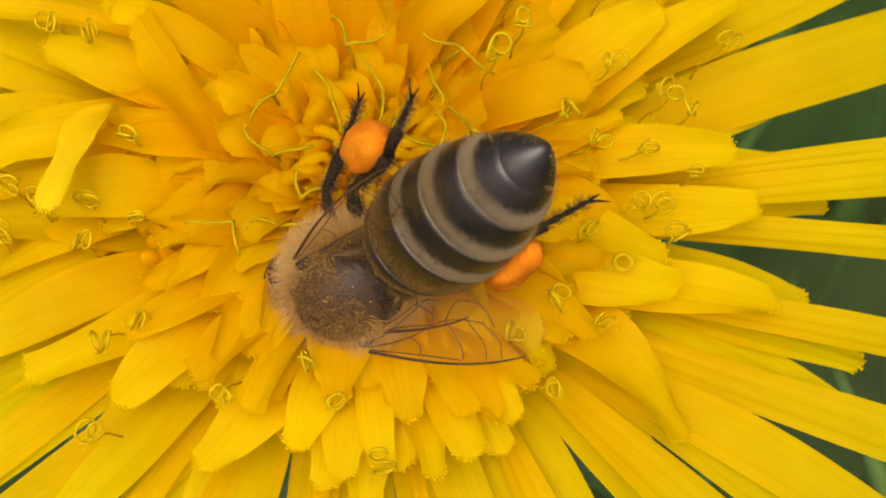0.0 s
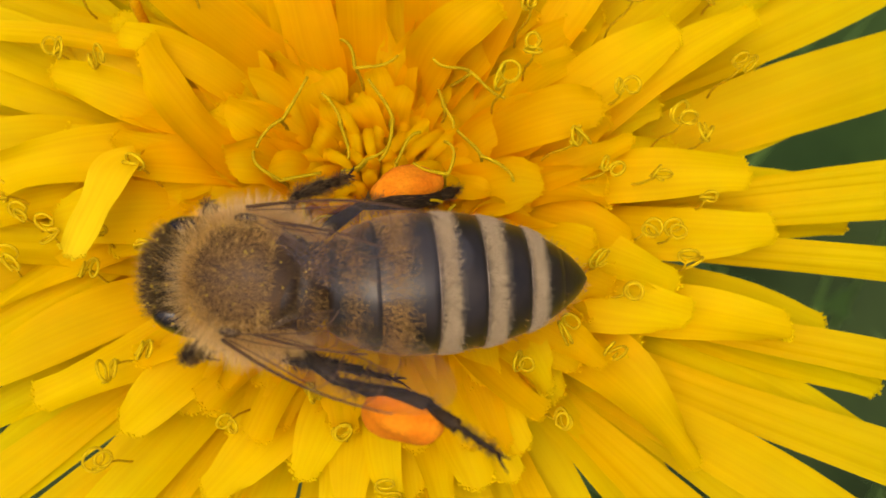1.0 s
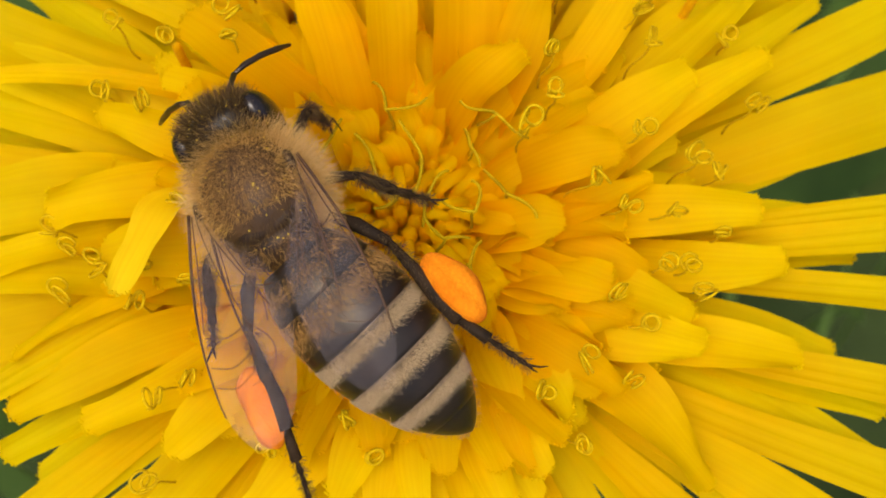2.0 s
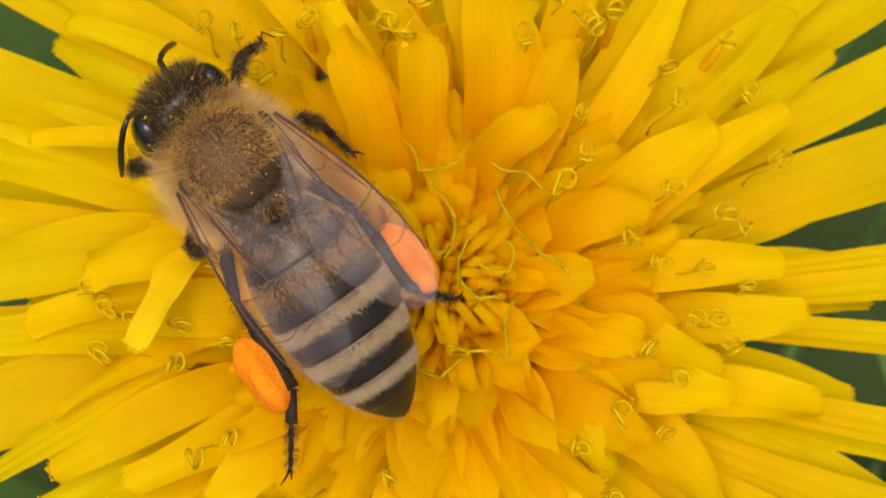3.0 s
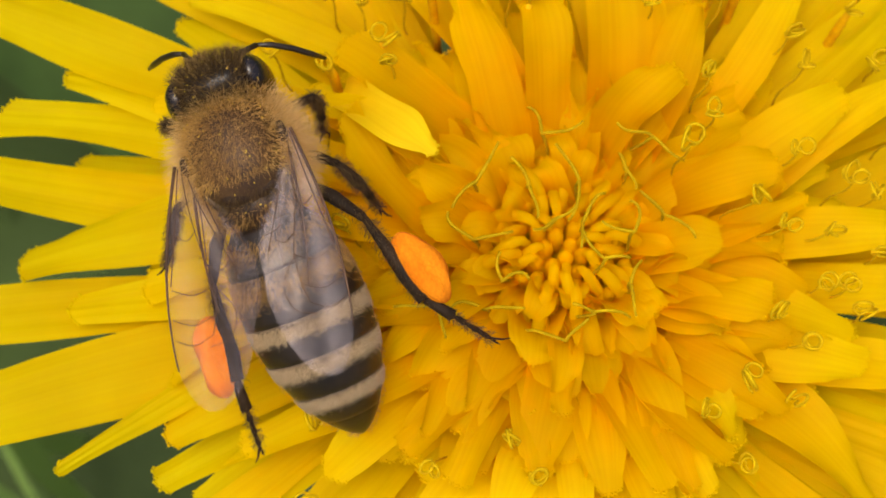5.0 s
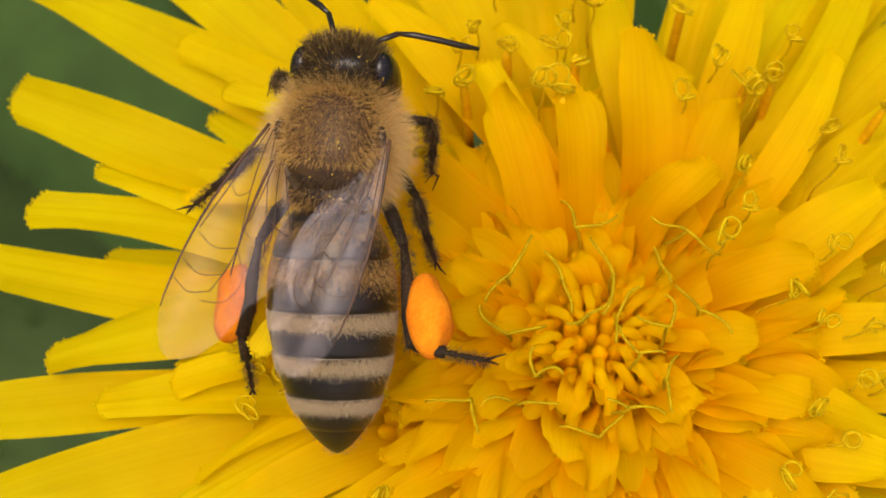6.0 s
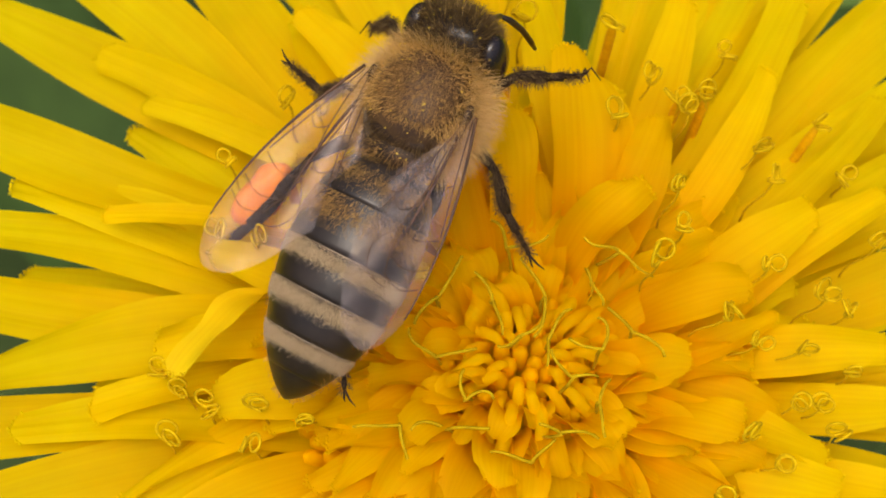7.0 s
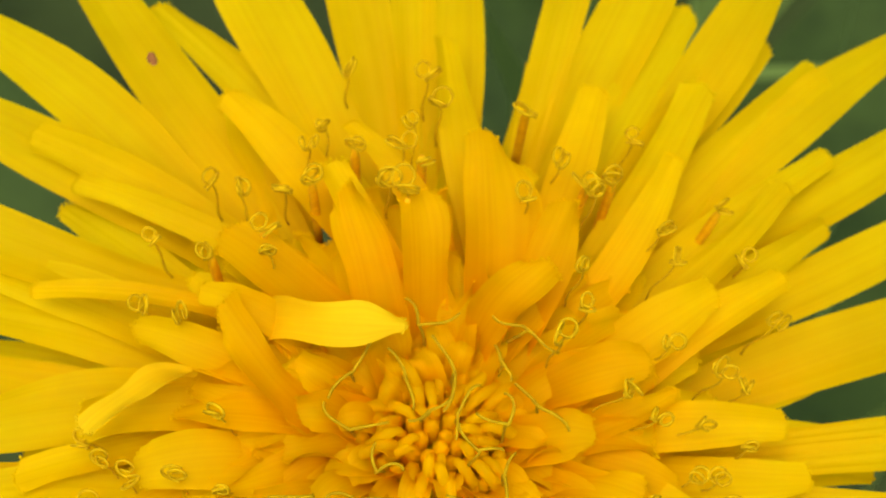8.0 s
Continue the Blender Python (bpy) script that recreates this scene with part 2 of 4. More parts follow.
def ligule(radius, height, width, base, depth, arch, seed, channel=0.18, rows=24, tip=0.6, strap=False, writhe=0.5, beads=0.06, turn=0.0, root=0.32):
    """A strap-shaped floret lying along +x from its base: narrow tube below, flat blade above, five teeth at the tip.
    turn: degrees by which the tip points away from the radius."""
    g = random.Random(seed)
    sway, twist, wave, phase = g.uniform(-0.05, 0.05) * writhe ** 2, g.uniform(-0.5, 0.5) * writhe, g.uniform(0.08, 0.2) * (0.6 + 0.8 * writhe), g.uniform(0, 6.28)
    sway2, belly_at, fold = g.uniform(-0.02, 0.02) * writhe, g.uniform(0.55, 0.7) + 0.14 * smoothstep(15, 21, radius), g.uniform(-0.25, 0.5) * channel
    run, slope = radius - base, math.tan(radians(turn))
    p0, p1 = Vector((base, depth)), Vector((base + 0.12 * run, depth + (height - depth) * 0.75))
    p2, p3 = Vector((base + 0.55 * run, height + arch)), Vector((radius, height))
    cols, thick, ridge = 12, 0.07, 0.005 + 0.022 * smoothstep(11, 19, radius)
    top, under, uvs = [], [], []
    for i in range(rows + 1):
        s = i / rows
        b = p0 * (1 - s) ** 3 + p1 * 3 * s * (1 - s) ** 2 + p2 * 3 * s * s * (1 - s) + p3 * s ** 3
        d = (p1 - p0) * (1 - s) ** 2 + (p2 - p1) * 2 * s * (1 - s) + (p3 - p2) * s * s
        d.normalize()
        nrm = Vector((-d.y, d.x))
        w = width * 1.12 * (root + (1 - root) * smoothstep(0.0 if strap else 0.06, 0.3 if strap else belly_at, s)) * (1 - (1 - tip) * smoothstep(0.7, 1.0, s) ** 1.5)
        edge = (1 + 0.12 * math.sin(9 * s + phase), 1 + 0.12 * math.sin(10 * s + 2.3 * phase + 1))
        chan = width * channel * (1 - 0.8 * smoothstep(0.1, 0.95, s)) + 0.03
        tw = twist * smoothstep(0.3, 1.0, s)
        left = radius - b.x
        y0 = -slope * left * (1 - 0.5 * left / run) + (sway * math.sin(math.pi * s) + sway2 * math.sin(2 * math.pi * s)) * run
        for j in range(cols + 1):
            u = 2 * j / cols - 1
            lat = u * w / 2 * edge[1 if u > 0 else 0]
            off = chan * (u * u - 0.35) * 1.6 + fold * width * abs(u) * (1 - s) + ridge * math.cos(u * 3.2 * math.pi) * smoothstep(0.2, 0.5, s)
            off += wave * abs(u) ** 2 * math.sin(10 * s + phase + (2.0 if u > 0 else 0.0)) * width * 0.9 * smoothstep(0.25, 0.6, s)
            off += 0.09 * width * math.sin(6.5 * s + 1.7 * phase) * smoothstep(0.3, 0.6, s)
            ext = 0.0
            if i >= rows - 1:
                ext = -(0.30 if i == rows else 0.16) * w * u * u
            if i == rows:
                ext += g.uniform(0.03, 0.1) if j % 2 else g.uniform(0.0, 0.04)
            yy, oo = lat * math.cos(tw) - off * math.sin(tw), lat * math.sin(tw) + off * math.cos(tw)
            x, z = b.x + nrm.x * oo + d.x * ext, b.y + nrm.y * oo + d.y * ext
            top.append((x, y0 + yy, z))
            k = thick * (1.0 if abs(u) < 0.95 else 0.4)
            under.append((x - nrm.x * k, y0 + yy, z - nrm.y * k))
            uvs.append(((u + 1) / 2, s))
    n, c1 = (rows + 1) * (cols + 1), cols + 1
    faces, verts, uvs = [], top + under, uvs + uvs
    for i in range(rows):
        for j in range(cols):
            a = i * c1 + j
            faces.append((a, a + c1, a + c1 + 1, a + 1))
            faces.append((n + a, n + a + 1, n + a + c1 + 1, n + a + c1))
    # the rim has corners of its own, so that the blade's shading stays crisp there
    rim = [i * c1 for i in range(rows + 1)] + [rows * c1 + j for j in range(1, cols + 1)] + [i * c1 + cols for i in range(rows - 1, -1, -1)]
    o = len(verts)
    for a in rim:
        verts += [verts[a], verts[n + a]]
        uvs += [uvs[a], uvs[a]]
    for k in range(len(rim) - 1):
        a = o + 2 * k
        faces.append((a, a + 1, a + 3, a + 2))
    # rounded papillae along the tip
    for j in range(cols + 1) if beads else ():
        c = Vector(top[rows * c1 + j]) + Vector((g.uniform(-0.2, 0.9), g.uniform(-0.3, 0.3), g.uniform(0.3, 0.9))) * beads
        v1, f1 = pearl(beads * g.uniform(0.55, 1.15) * min(1.0, 0.5 + width / 2.6))
        o = len(verts)
        verts += [tuple(c + q) for q in v1]
        uvs += [(0.5, 1.0)] * len(v1)
        faces += [tuple(o + i for i in q) for q in f1]
    return verts, faces, uvs


# azimuth in degrees, reach, tip height and width in mm, and the turn of the tip away from the radius in degrees
INNER = [
    (15.5, 6.7, 1.9, 1.4, -13), (55.5, 5.8, 2.6, 1.4, -12), (59.9, 8.4, 1.8, 1.5, 3), (81.1, 9.8, 1.8, 2.1, 9), (96.5, 7.4, 2.2, 1.5, 4), (111.9, 8.2, 1.9, 1.5, -6),
    (138.6, 9.2, 1.4, 1.7, 11), (153.2, 7.7, 1.7, 1.3, -33), (339.2, 6.6, 0.9, 1.4, -4),
]
MIDDLE_NORTH = [
    (1.2, 11.0, 0.3, 1.4, 0), (25.4, 12.6, 0.1, 1.2, 10), (27.0, 10.0, 1.0, 1.6, 5), (30.3, 15.6, -1.3, 1.2, 0), (36.8, 14.9, -0.5, 1.3, 5), (37.8, 17.5, -1.4, 1.2, -5),
    (45.6, 19.9, -1.8, 1.7, -6), (50.1, 12.6, 0.3, 1.2, 5), (53.3, 20.1, -2.5, 1.9, 2), (53.9, 15.9, -0.7, 1.7, 6),
]
MIDDLE_WEST = [
    (61.0, 19.3, -2.1, 1.6, 0), (65.9, 13.5, 0.2, 1.4, 12), (88.7, 14.4, -0.1, 1.3, 12), (105.9, 10.8, 1.1, 0.9, 21), (112.8, 9.3, 1.6, 1.3, 2), (120.5, 19.8, -3.0, 1.5, 10),
    (121.0, 13.9, 0.0, 1.4, 10), (141.7, 17.7, -1.4, 1.4, 16), (144.0, 15.0, -0.6, 0.9, 25), (151.4, 8.7, 1.4, 1.0, 11), (155.3, 21.3, -1.5, 2.0, 7), (158.9, 17.4, -1.5, 1.6, 6),
    (160.5, 13.8, 0.1, 0.7, 15), (162.2, 10.1, 0.8, 1.2, 6), (165.2, 19.1, -1.5, 1.9, 6), (178.7, 11.2, 0.2, 1.7, 13), (180.6, 17.4, -1.5, 1.9, 7),
]
MIDDLE_SOUTH = [
    (185.4, 13.3, -1.2, 1.3, 10), (186.2, 15.8, -1.5, 1.4, -8), (187.7, 9.6, 0.0, 1.7, 0), (198.6, 13.0, -1.2, 1.0, 9), (203.5, 17.2, -1.5, 0.9, 14), (205.1, 13.7, -1.5, 1.4, 0),
    (212.7, 11.8, -0.9, 1.4, -3), (224.3, 10.3, -0.5, 1.5, -4), (242.7, 10.3, -0.6, 1.5, -12), (256.6, 8.9, -0.1, 1.4, -10), (265.3, 9.5, -0.3, 1.3, 2), (272.6, 9.2, -0.2, 1.0, -1),
    (288.6, 9.4, -0.3, 1.4, -4), (297.4, 8.9, -0.1, 1.2, -1), (307.7, 7.9, 0.3, 1.3, -13), (319.2, 12.4, -1.2, 1.7, 3), (336.0, 9.9, -0.2, 1.6, 13), (340.9, 13.0, -1.2, 1.7, 4),
    (341.7, 9.3, 0.0, 1.3, -1), (354.2, 12.0, -0.8, 1.5, -2),
]
OUTER_NORTH = [
    (2.3, 24.6, -2.2, 1.2, 3), (3.4, 24.6, -2.2, 1.0, -1), (16.3, 24.6, -2.2, 2.5, 2), (26.3, 24.6, -2.2, 1.8, 0), (34.0, 24.6, -2.2, 2.2, -2), (41.8, 24.6, -2.2, 2.0, -4),
    (55.9, 24.6, -2.2, 2.3, 0), (66.0, 24.6, -2.2, 2.6, -3), (74.9, 24.6, -2.2, 1.6, 2), (88.3, 24.6, -2.2, 2.1, 2), (92.6, 24.6, -2.2, 1.6, -1), (100.5, 24.6, -2.2, 2.2, 3),
    (112.3, 24.6, -2.2, 2.6, 7),
]
OUTER_WEST = [
    (124.7, 24.6, -2.2, 2.6, 0), (137.0, 24.6, -2.2, 2.2, 4), (144.8, 24.6, -2.4, 2.1, 8), (170.4, 24.6, -2.2, 2.2, -1),
    (186.1, 24.6, -2.2, 1.9, 1), (196.1, 24.6, -2.2, 2.6, 3), (217.3, 24.6, -2.2, 1.4, 1), (222.9, 24.6, -2.2, 1.4, -2),
]
OUTER_SOUTH = [
    (235.6, 24.6, -2.2, 1.2, 0), (246.2, 24.6, -2.2, 1.0, 0), (263.8, 24.7, -2.2, 1.1, 3), (276.1, 24.7, -2.2, 1.0, -2), (292.1, 24.9, -2.2, 1.5, -7), (313.6, 24.6, -2.2, 1.8, 1),
    (325.0, 24.6, -2.2, 1.7, 4), (334.1, 24.6, -2.2, 1.7, 4), (344.9, 24.7, -2.2, 1.3, 6), (353.6, 24.6, -2.2, 1.2, 2),
]
# azimuth, distance from the middle and height of the rolled-back styles
STYLES_EAST = [
    (0, 6.7, 1.8), (7, 9.6, 1.2), (7, 5.6, 2.5), (10, 9.2, 1.3), (18, 7.5, 2.0), (18, 11.2, 0.8), (30, 11.7, 0.8), (30, 4.0, 3.3), (35, 8.9, 1.8), (36, 5.6, 2.9),
    (39, 12.0, 0.8), (42, 9.5, 1.6), (46, 6.1, 2.8), (55, 9.9, 1.6), (56, 8.6, 2.1), (57, 11.6, 1.1), (59, 9.3, 1.9), (66, 9.6, 1.8), (69, 7.7, 2.4), (75, 11.3, 1.3),
    (90, 11.1, 1.4), (92, 12.4, 0.9), (94, 8.8, 2.1), (95, 9.8, 1.8),
]
STYLES_NORTH = [
    (98, 8.9, 2.1), (99, 7.1, 2.7), (103, 7.9, 2.4), (104, 12.9, 0.8), (107, 9.6, 1.8), (111, 10.4, 1.6), (115, 10.5, 1.5), (118, 8.9, 2.0), (124, 9.0, 1.9), (131, 9.7, 1.6),
    (133, 8.3, 2.1), (133, 10.7, 1.3), (137, 7.3, 2.4), (144, 9.0, 1.7), (147, 10.9, 1.1), (159, 8.6, 1.7), (159, 10.1, 1.2),
    (180, 6.9, 1.7), (182, 10.8, -0.0), (186, 10.3, 0.1), (189, 10.0, 0.2),
]
STYLES_SOUTH = [
    (192, 8.3, 0.7), (193, 11.2, -0.2), (198, 8.8, 0.5), (199, 6.9, 1.2), (216, 9.2, 0.3), (217, 8.2, 0.6), (227, 11.0, -0.4), (240, 8.1, 0.5), (254, 6.5, 1.0),
    (264, 7.9, 0.5), (272, 9.2, 0.1), (306, 7.1, 0.9), (306, 8.6, 0.4), (320, 7.2, 0.9), (323, 8.4, 0.5), (334, 7.8, 0.8), (337, 7.1, 1.1),
    (345, 9.6, 0.3), (348, 7.9, 0.9), (349, 8.6, 0.6), (357, 9.9, 0.3), (360, 7.9, 1.2),
]

dandelion = tagged(new("dandelion"), "open bright yellow dandelion flower head with an orange heart", "flower")
dandelion.location = (0.84 * MM, -0.17 * MM, 0)
count = [0]


def add_floret(az, radius, height, width, base, depth, arch, mat, **kw):
    count[0] += 1
    v, f, uv = ligule(radius, height, width, base, depth, arch, count[0] * 13 + 5, **kw)
    return part("floret", mesh_of("floret", v, f, mat, uv), dandelion, m=pose(0, 0, 0, 0, 0, az))


def far_from(az, rows, gap):
    return all(abs((az - r[0] + 180) % 360 - 180) > gap for r in rows)


MIDDLE = MIDDLE_NORTH + MIDDLE_WEST + MIDDLE_SOUTH
OUTER = OUTER_NORTH + OUTER_WEST + OUTER_SOUTH
for az, r, z, w, turn in OUTER:
    add_floret(az, r, z, w * 0.92, 3.8, -5.5, 1.2, YELLOW, channel=0.03, rows=26, tip=0.55, turn=turn)
for az, r, z, w, turn in MIDDLE:
    add_floret(az, r, z, w, 2.8, -5.0, 0.7, YELLOW if r > 14 else GOLD, channel=0.06, tip=0.68, turn=turn, writhe=1.0)
for az, r, z, w, turn in INNER:
    add_floret(az, r, z, w, 2.0, -4.5, 0.2, AMBER, channel=0.1, tip=0.7, writhe=1.45, turn=turn)
# florets that stand between the others, lower
for k in range(72):
    az = k * 5 + rng.uniform(-2, 2)
    if far_from(az, INNER, 3.0):
        add_floret(az, rng.uniform(6.4, 8.8), rng.uniform(-0.5, 0.5), rng.uniform(1.0, 1.45), 2.0, -4.5, 0.9, AMBER, channel=0.13, tip=0.6, writhe=1.3)
for k in range(60):
    az = k * 6 + rng.uniform(-2, 2)
    if far_from(az, MIDDLE, 1.8):
        add_floret(az, rng.uniform(8.0, 10.3), rng.uniform(-1.8, -0.8), rng.uniform(1.2, 1.6), 2.8, -5.0, 0.6, GOLD, channel=0.12, writhe=0.9)
# where the lawn shows between the long florets
GAPS = [(q, 3.2) for q in (8, 21, 31, 50, 63, 71, 80, 105, 117, 130, 150, 160, 175, 190, 202)] + [(232, 1.3), (255, 1.3), (273, 1.3), (291, 1.3), (306, 3.0), (328, 2.0), (349, 2.4)]
for k in range(72):
    az = k * 5 + rng.uniform(-1.5, 1.5)
    if all(far_from(az, [gap], gap[1]) for gap in GAPS):
        add_floret(az, rng.uniform(12.5, 17.0), rng.uniform(-3.6, -2.6), rng.uniform(1.3, 1.6), 3.6, -5.6, 0.8, YELLOW, channel=0.1)
# narrow wavy straps that rise among the inner florets
for k in range(48):
    az = k * 360 / 48 + rng.uniform(-3, 3)
    r = rng.uniform(5.0, 8.0)
    add_floret(az, r, rng.uniform(-0.2, 0.6), rng.uniform(0.8, 1.15), rng.uniform(1.6, 2.4), -4.5, rng.uniform(0.1, 0.5), AMBER, channel=0.12, tip=0.6, strap=True, writhe=1.8)
# small ruffled florets between the rolled ones and the open ones
for k in range(34):
    az = k * 360 / 34 * 3 + rng.uniform(-4, 4) + (k // 15) * 2.7
    add_floret(az, rng.uniform(3.6, 6.0), rng.uniform(-0.2, 0.9), rng.uniform(1.15, 1.6), rng.uniform(1.2, 1.8), -3.6, rng.uniform(0.2, 0.8), AMBER, channel=0.3, rows=16, writhe=1.3, beads=0.04)
# narrow curled straps round the heart
for k in range(38):
    az = k * 137.508 + rng.uniform(-6, 6)
    far = k / 38
    add_floret(az, 2.0 + 3.0 * far + rng.uniform(-0.3, 0.5), rng.uniform(-0.4, 0.5), rng.uniform(0.7, 1.05), 0.95 + 0.6 * far, -3.2, rng.uniform(0.4, 1.2), YOUNG if k % 2 else AMBER,
               channel=0.2, rows=18, tip=0.7, strap=True, writhe=1.4, beads=0)
# young florets, still rolled up like fingers, round the buds
for k in range(30):
    g = random.Random(500 + k)
    base, a = 0.42 + 1.05 * (k / 30) ** 0.8, k * 2.39996
    reach, rise, bend = g.uniform(0.6, 1.3) + 1.1 * k / 30, g.uniform(0.2, 1.1), g.uniform(-0.9, 0.9)
    pts, rad = [], []
    for q in range(11):
        s = q / 10
        r = base + reach * smoothstep(0.25, 1.0, s) * s
        h = -3.0 + 2.9 * smoothstep(0.0, 0.62, s) + rise * math.sin(math.pi * min(1.0, s * 1.05)) * 0.8 - 0.5 * s ** 4 * g.uniform(0.6, 1.2)
        t = a + bend * 0.45 * s * s
        pts.append((r * math.cos(t), r * math.sin(t), h))
        rad.append((0.17 + 0.13 * smoothstep(0.3, 0.75, s)) * (1 - 0.72 * smoothstep(0.86, 1.0, s)) * (0.56 + 0.2 * k / 30))
    v, f = tube(pts, rad, 9)
    uv = [(0.5, 0.55 + 0.4 * (i // 9) / 10) for i in range(len(v))]
    part("young_floret", mesh_of("young_floret", v, f, YOUNG, uv), dandelion)


def bud_mesh():
    v, f = lathe([(-4.0, 0.22), (-1.0, 0.28), (-0.35, 0.2), (0.0, 0.21), (0.12, 0.15), (0.18, 0.05)], 9, 1.0, 0.25)
    return mesh_of("bud", [(z, y, x) for x, y, z in v], [tuple(reversed(q)) for q in f], YOUNG, [(0.5, 0.6)] * len(v))


bud = bud_mesh()
for k in range(13):
    r, a = 0.24 * math.sqrt(k + 0.5), k * 2.39996
    part("bud", bud, dandelion, m=pose(r * math.cos(a) * MM, r * math.sin(a) * MM, (rng.uniform(-0.35, 0.1) - 0.5 + 0.12 * r) * MM,
                                       rng.uniform(-24, 24), rng.uniform(-24, 24), rng.uniform(0, 360)))


def style_mesh(g, tall, coil, turns, loose):
    """A slender column whose tip splits into two branches that roll back into rings."""
    bend = g.uniform(-0.3, 0.3)
    col = [(bend * (s / 6) ** 2, 0.08 * math.sin(s), tall * s / 6) for s in range(7)]
    lots = [tube(col, 0.036, 6)]
    tip = Vector(col[-1])
    start = g.uniform(0, 6.28)
    for side in (0, math.pi):
        a0 = start + side + g.uniform(-0.7, 0.7)
        out = Vector((math.cos(a0), math.sin(a0), 0))
        axis = Vector((-math.sin(a0), math.cos(a0), 0)) * g.uniform(-1.2, 1.2) + Vector((0, 0, 1))
        axis.normalize()
        size, pts = coil * g.uniform(0.8, 1.2), []
        for s in range(23):
            q = s / 22
            th, rad = q * turns * 2 * math.pi, size * (1 - loose * q)
            pts.append(tuple(tip + out * (rad * math.sin(th) + 0.3 * q * size) + axis * (size - rad * math.cos(th)) + out.cross(axis) * 0.4 * q * size))
        lots.append(tube(pts, [0.052 - 0.012 * i / 22 for i in range(23)], 6))
    return joined(*lots)


for k, (az, r, z) in enumerate(STYLES_EAST + STYLES_NORTH + STYLES_SOUTH):
    g = random.Random(k * 7 + 3)
    north = 25 < az < 155
    v, f = style_mesh(g, 2.4, g.uniform(0.27, 0.38), g.uniform(1.0, 1.45), 0.3)
    a, lean = radians(az), g.uniform(2, 14) if north else g.uniform(5, 25)
    st = part("style", mesh_of("style", v, f, STYLE_OLD), dandelion, m=pose(r * math.cos(a) * MM, r * math.sin(a) * MM, z * MM, 0, 0, az) @ pose(0, 0, 0, 0, lean, 0) @ pose(0, 0, -2.5 * MM))
    if north and k % 3 == 1 and r > 6.5:
        v, f = tube([(0, 0, -2.0), (0, 0, -0.5), (0, 0, 1.7), (0, 0, 2.25)], [0.13, 0.16, 0.16, 0.1], 8)
        part("anther_tube", mesh_of("anther_tube", v, f, ANTHER), st, "orange anther tube round the style")


def long_style(g, tall):
    """A slender column with two long branches that wander outwards and hook at the end."""
    lots = [tube([(0.05 * math.sin(q * 1.3), 0.06 * math.sin(q), tall * q / 6) for q in range(7)], 0.052, 6)]
    start = g.uniform(0, 6.28)
    for side in (0, g.uniform(1.2, 3.0)):
        a, length, bend, hook = start + side, g.uniform(0.8, 1.5), g.uniform(-0.8, 0.8), g.uniform(-1.8, 1.8)
        p, pts = Vector((0, 0.02, tall - 0.05)), []
        for q in range(23):
            pts.append(tuple(p))
            t = q / 22
            way = a + bend * t + hook * t ** 3
            rise = 0.9 * (1 - t) ** 2 - 0.35 * t + 0.25 * math.sin(5 * t + start)
            p = p + Vector((math.cos(way), math.sin(way), rise)).normalized() * length / 22
        lots.append(tube(pts, [0.056 - 0.014 * i / 22 for i in range(23)], 6))
    return joined(*lots)


# long wandering styles over the heart
for k in range(18):
    g = random.Random(k * 11 + 1)
    a, r = k * 2.39996 + 0.4, 0.7 + 2.9 * (k / 18) ** 0.7
    v, f = long_style(g, g.uniform(2.3, 3.4))
    part("style", mesh_of("style", v, f, STYLE), dandelion,
         m=pose(r * math.cos(a) * MM, r * math.sin(a) * MM, -1.6 * MM, 0, 0, math.degrees(a)) @ pose(0, 0, 0, 0, g.uniform(-5, 25), g.uniform(0, 360)))

# the packed floret tubes under the open florets
verts, faces = [], []
for k in range(620):
    r, a = 0.29 * math.sqrt(k + 0.5), k * 2.39996
    x, y, top = r * math.cos(a), r * math.sin(a), 0.1 - 0.22 * r + rng.uniform(-0.35, 0.25)
    t = tube([(x * 0.7, y * 0.7, -5.2), (x * 0.9, y * 0.9, -3.0), (x, y, top), (x * 1.02, y * 1.02, top + 0.25)], [0.2, 0.24, 0.26, 0.1], 6)
    o = len(verts)
    verts += t[0]
    faces += [tuple(i + o for i in q) for q in t[1]]
bed = part("tube_bed", mesh_of("tube_bed", verts, faces, YOUNG, [(0.5, 0.4)] * len(verts)), dandelion, "packed orange-yellow floret tubes")
tagged(bed, kind="stuff")

# receptacle, bracts and stem under the head
v, f = lathe([(-12.0, 2.2), (-11.0, 4.5), (-8.5, 6.0), (-6.2, 5.6), (-4.6, 4.2), (-3.6, 1.0)], 28, 1.0, 0.1)
part("receptacle", mesh_of("receptacle", [(z, y, x) for x, y, z in v], [tuple(reversed(q)) for q in f], GREEN), dandelion, "green flower base")
for k in range(16):
    v, f, uv = ligule(12.5, -15.5, 2.0, 4.5, -10.5, 2.5, 900 + k, channel=0.1, rows=12, tip=0.2, beads=0)
    part("bract", mesh_of("bract", v, f, GREEN, uv), dandelion, m=pose(0, 0, 0, 0, 0, k * 22.5 + 5))
v, f = tube([(0.06 * s * s, 0.03 * s * s, -11.0 - 10.9 * s) for s in range(11)], [2.3 - 0.02 * s for s in range(11)], 16)
part("stem", mesh_of("stem", v, f, GREEN), dandelion, "pale green hollow stem")


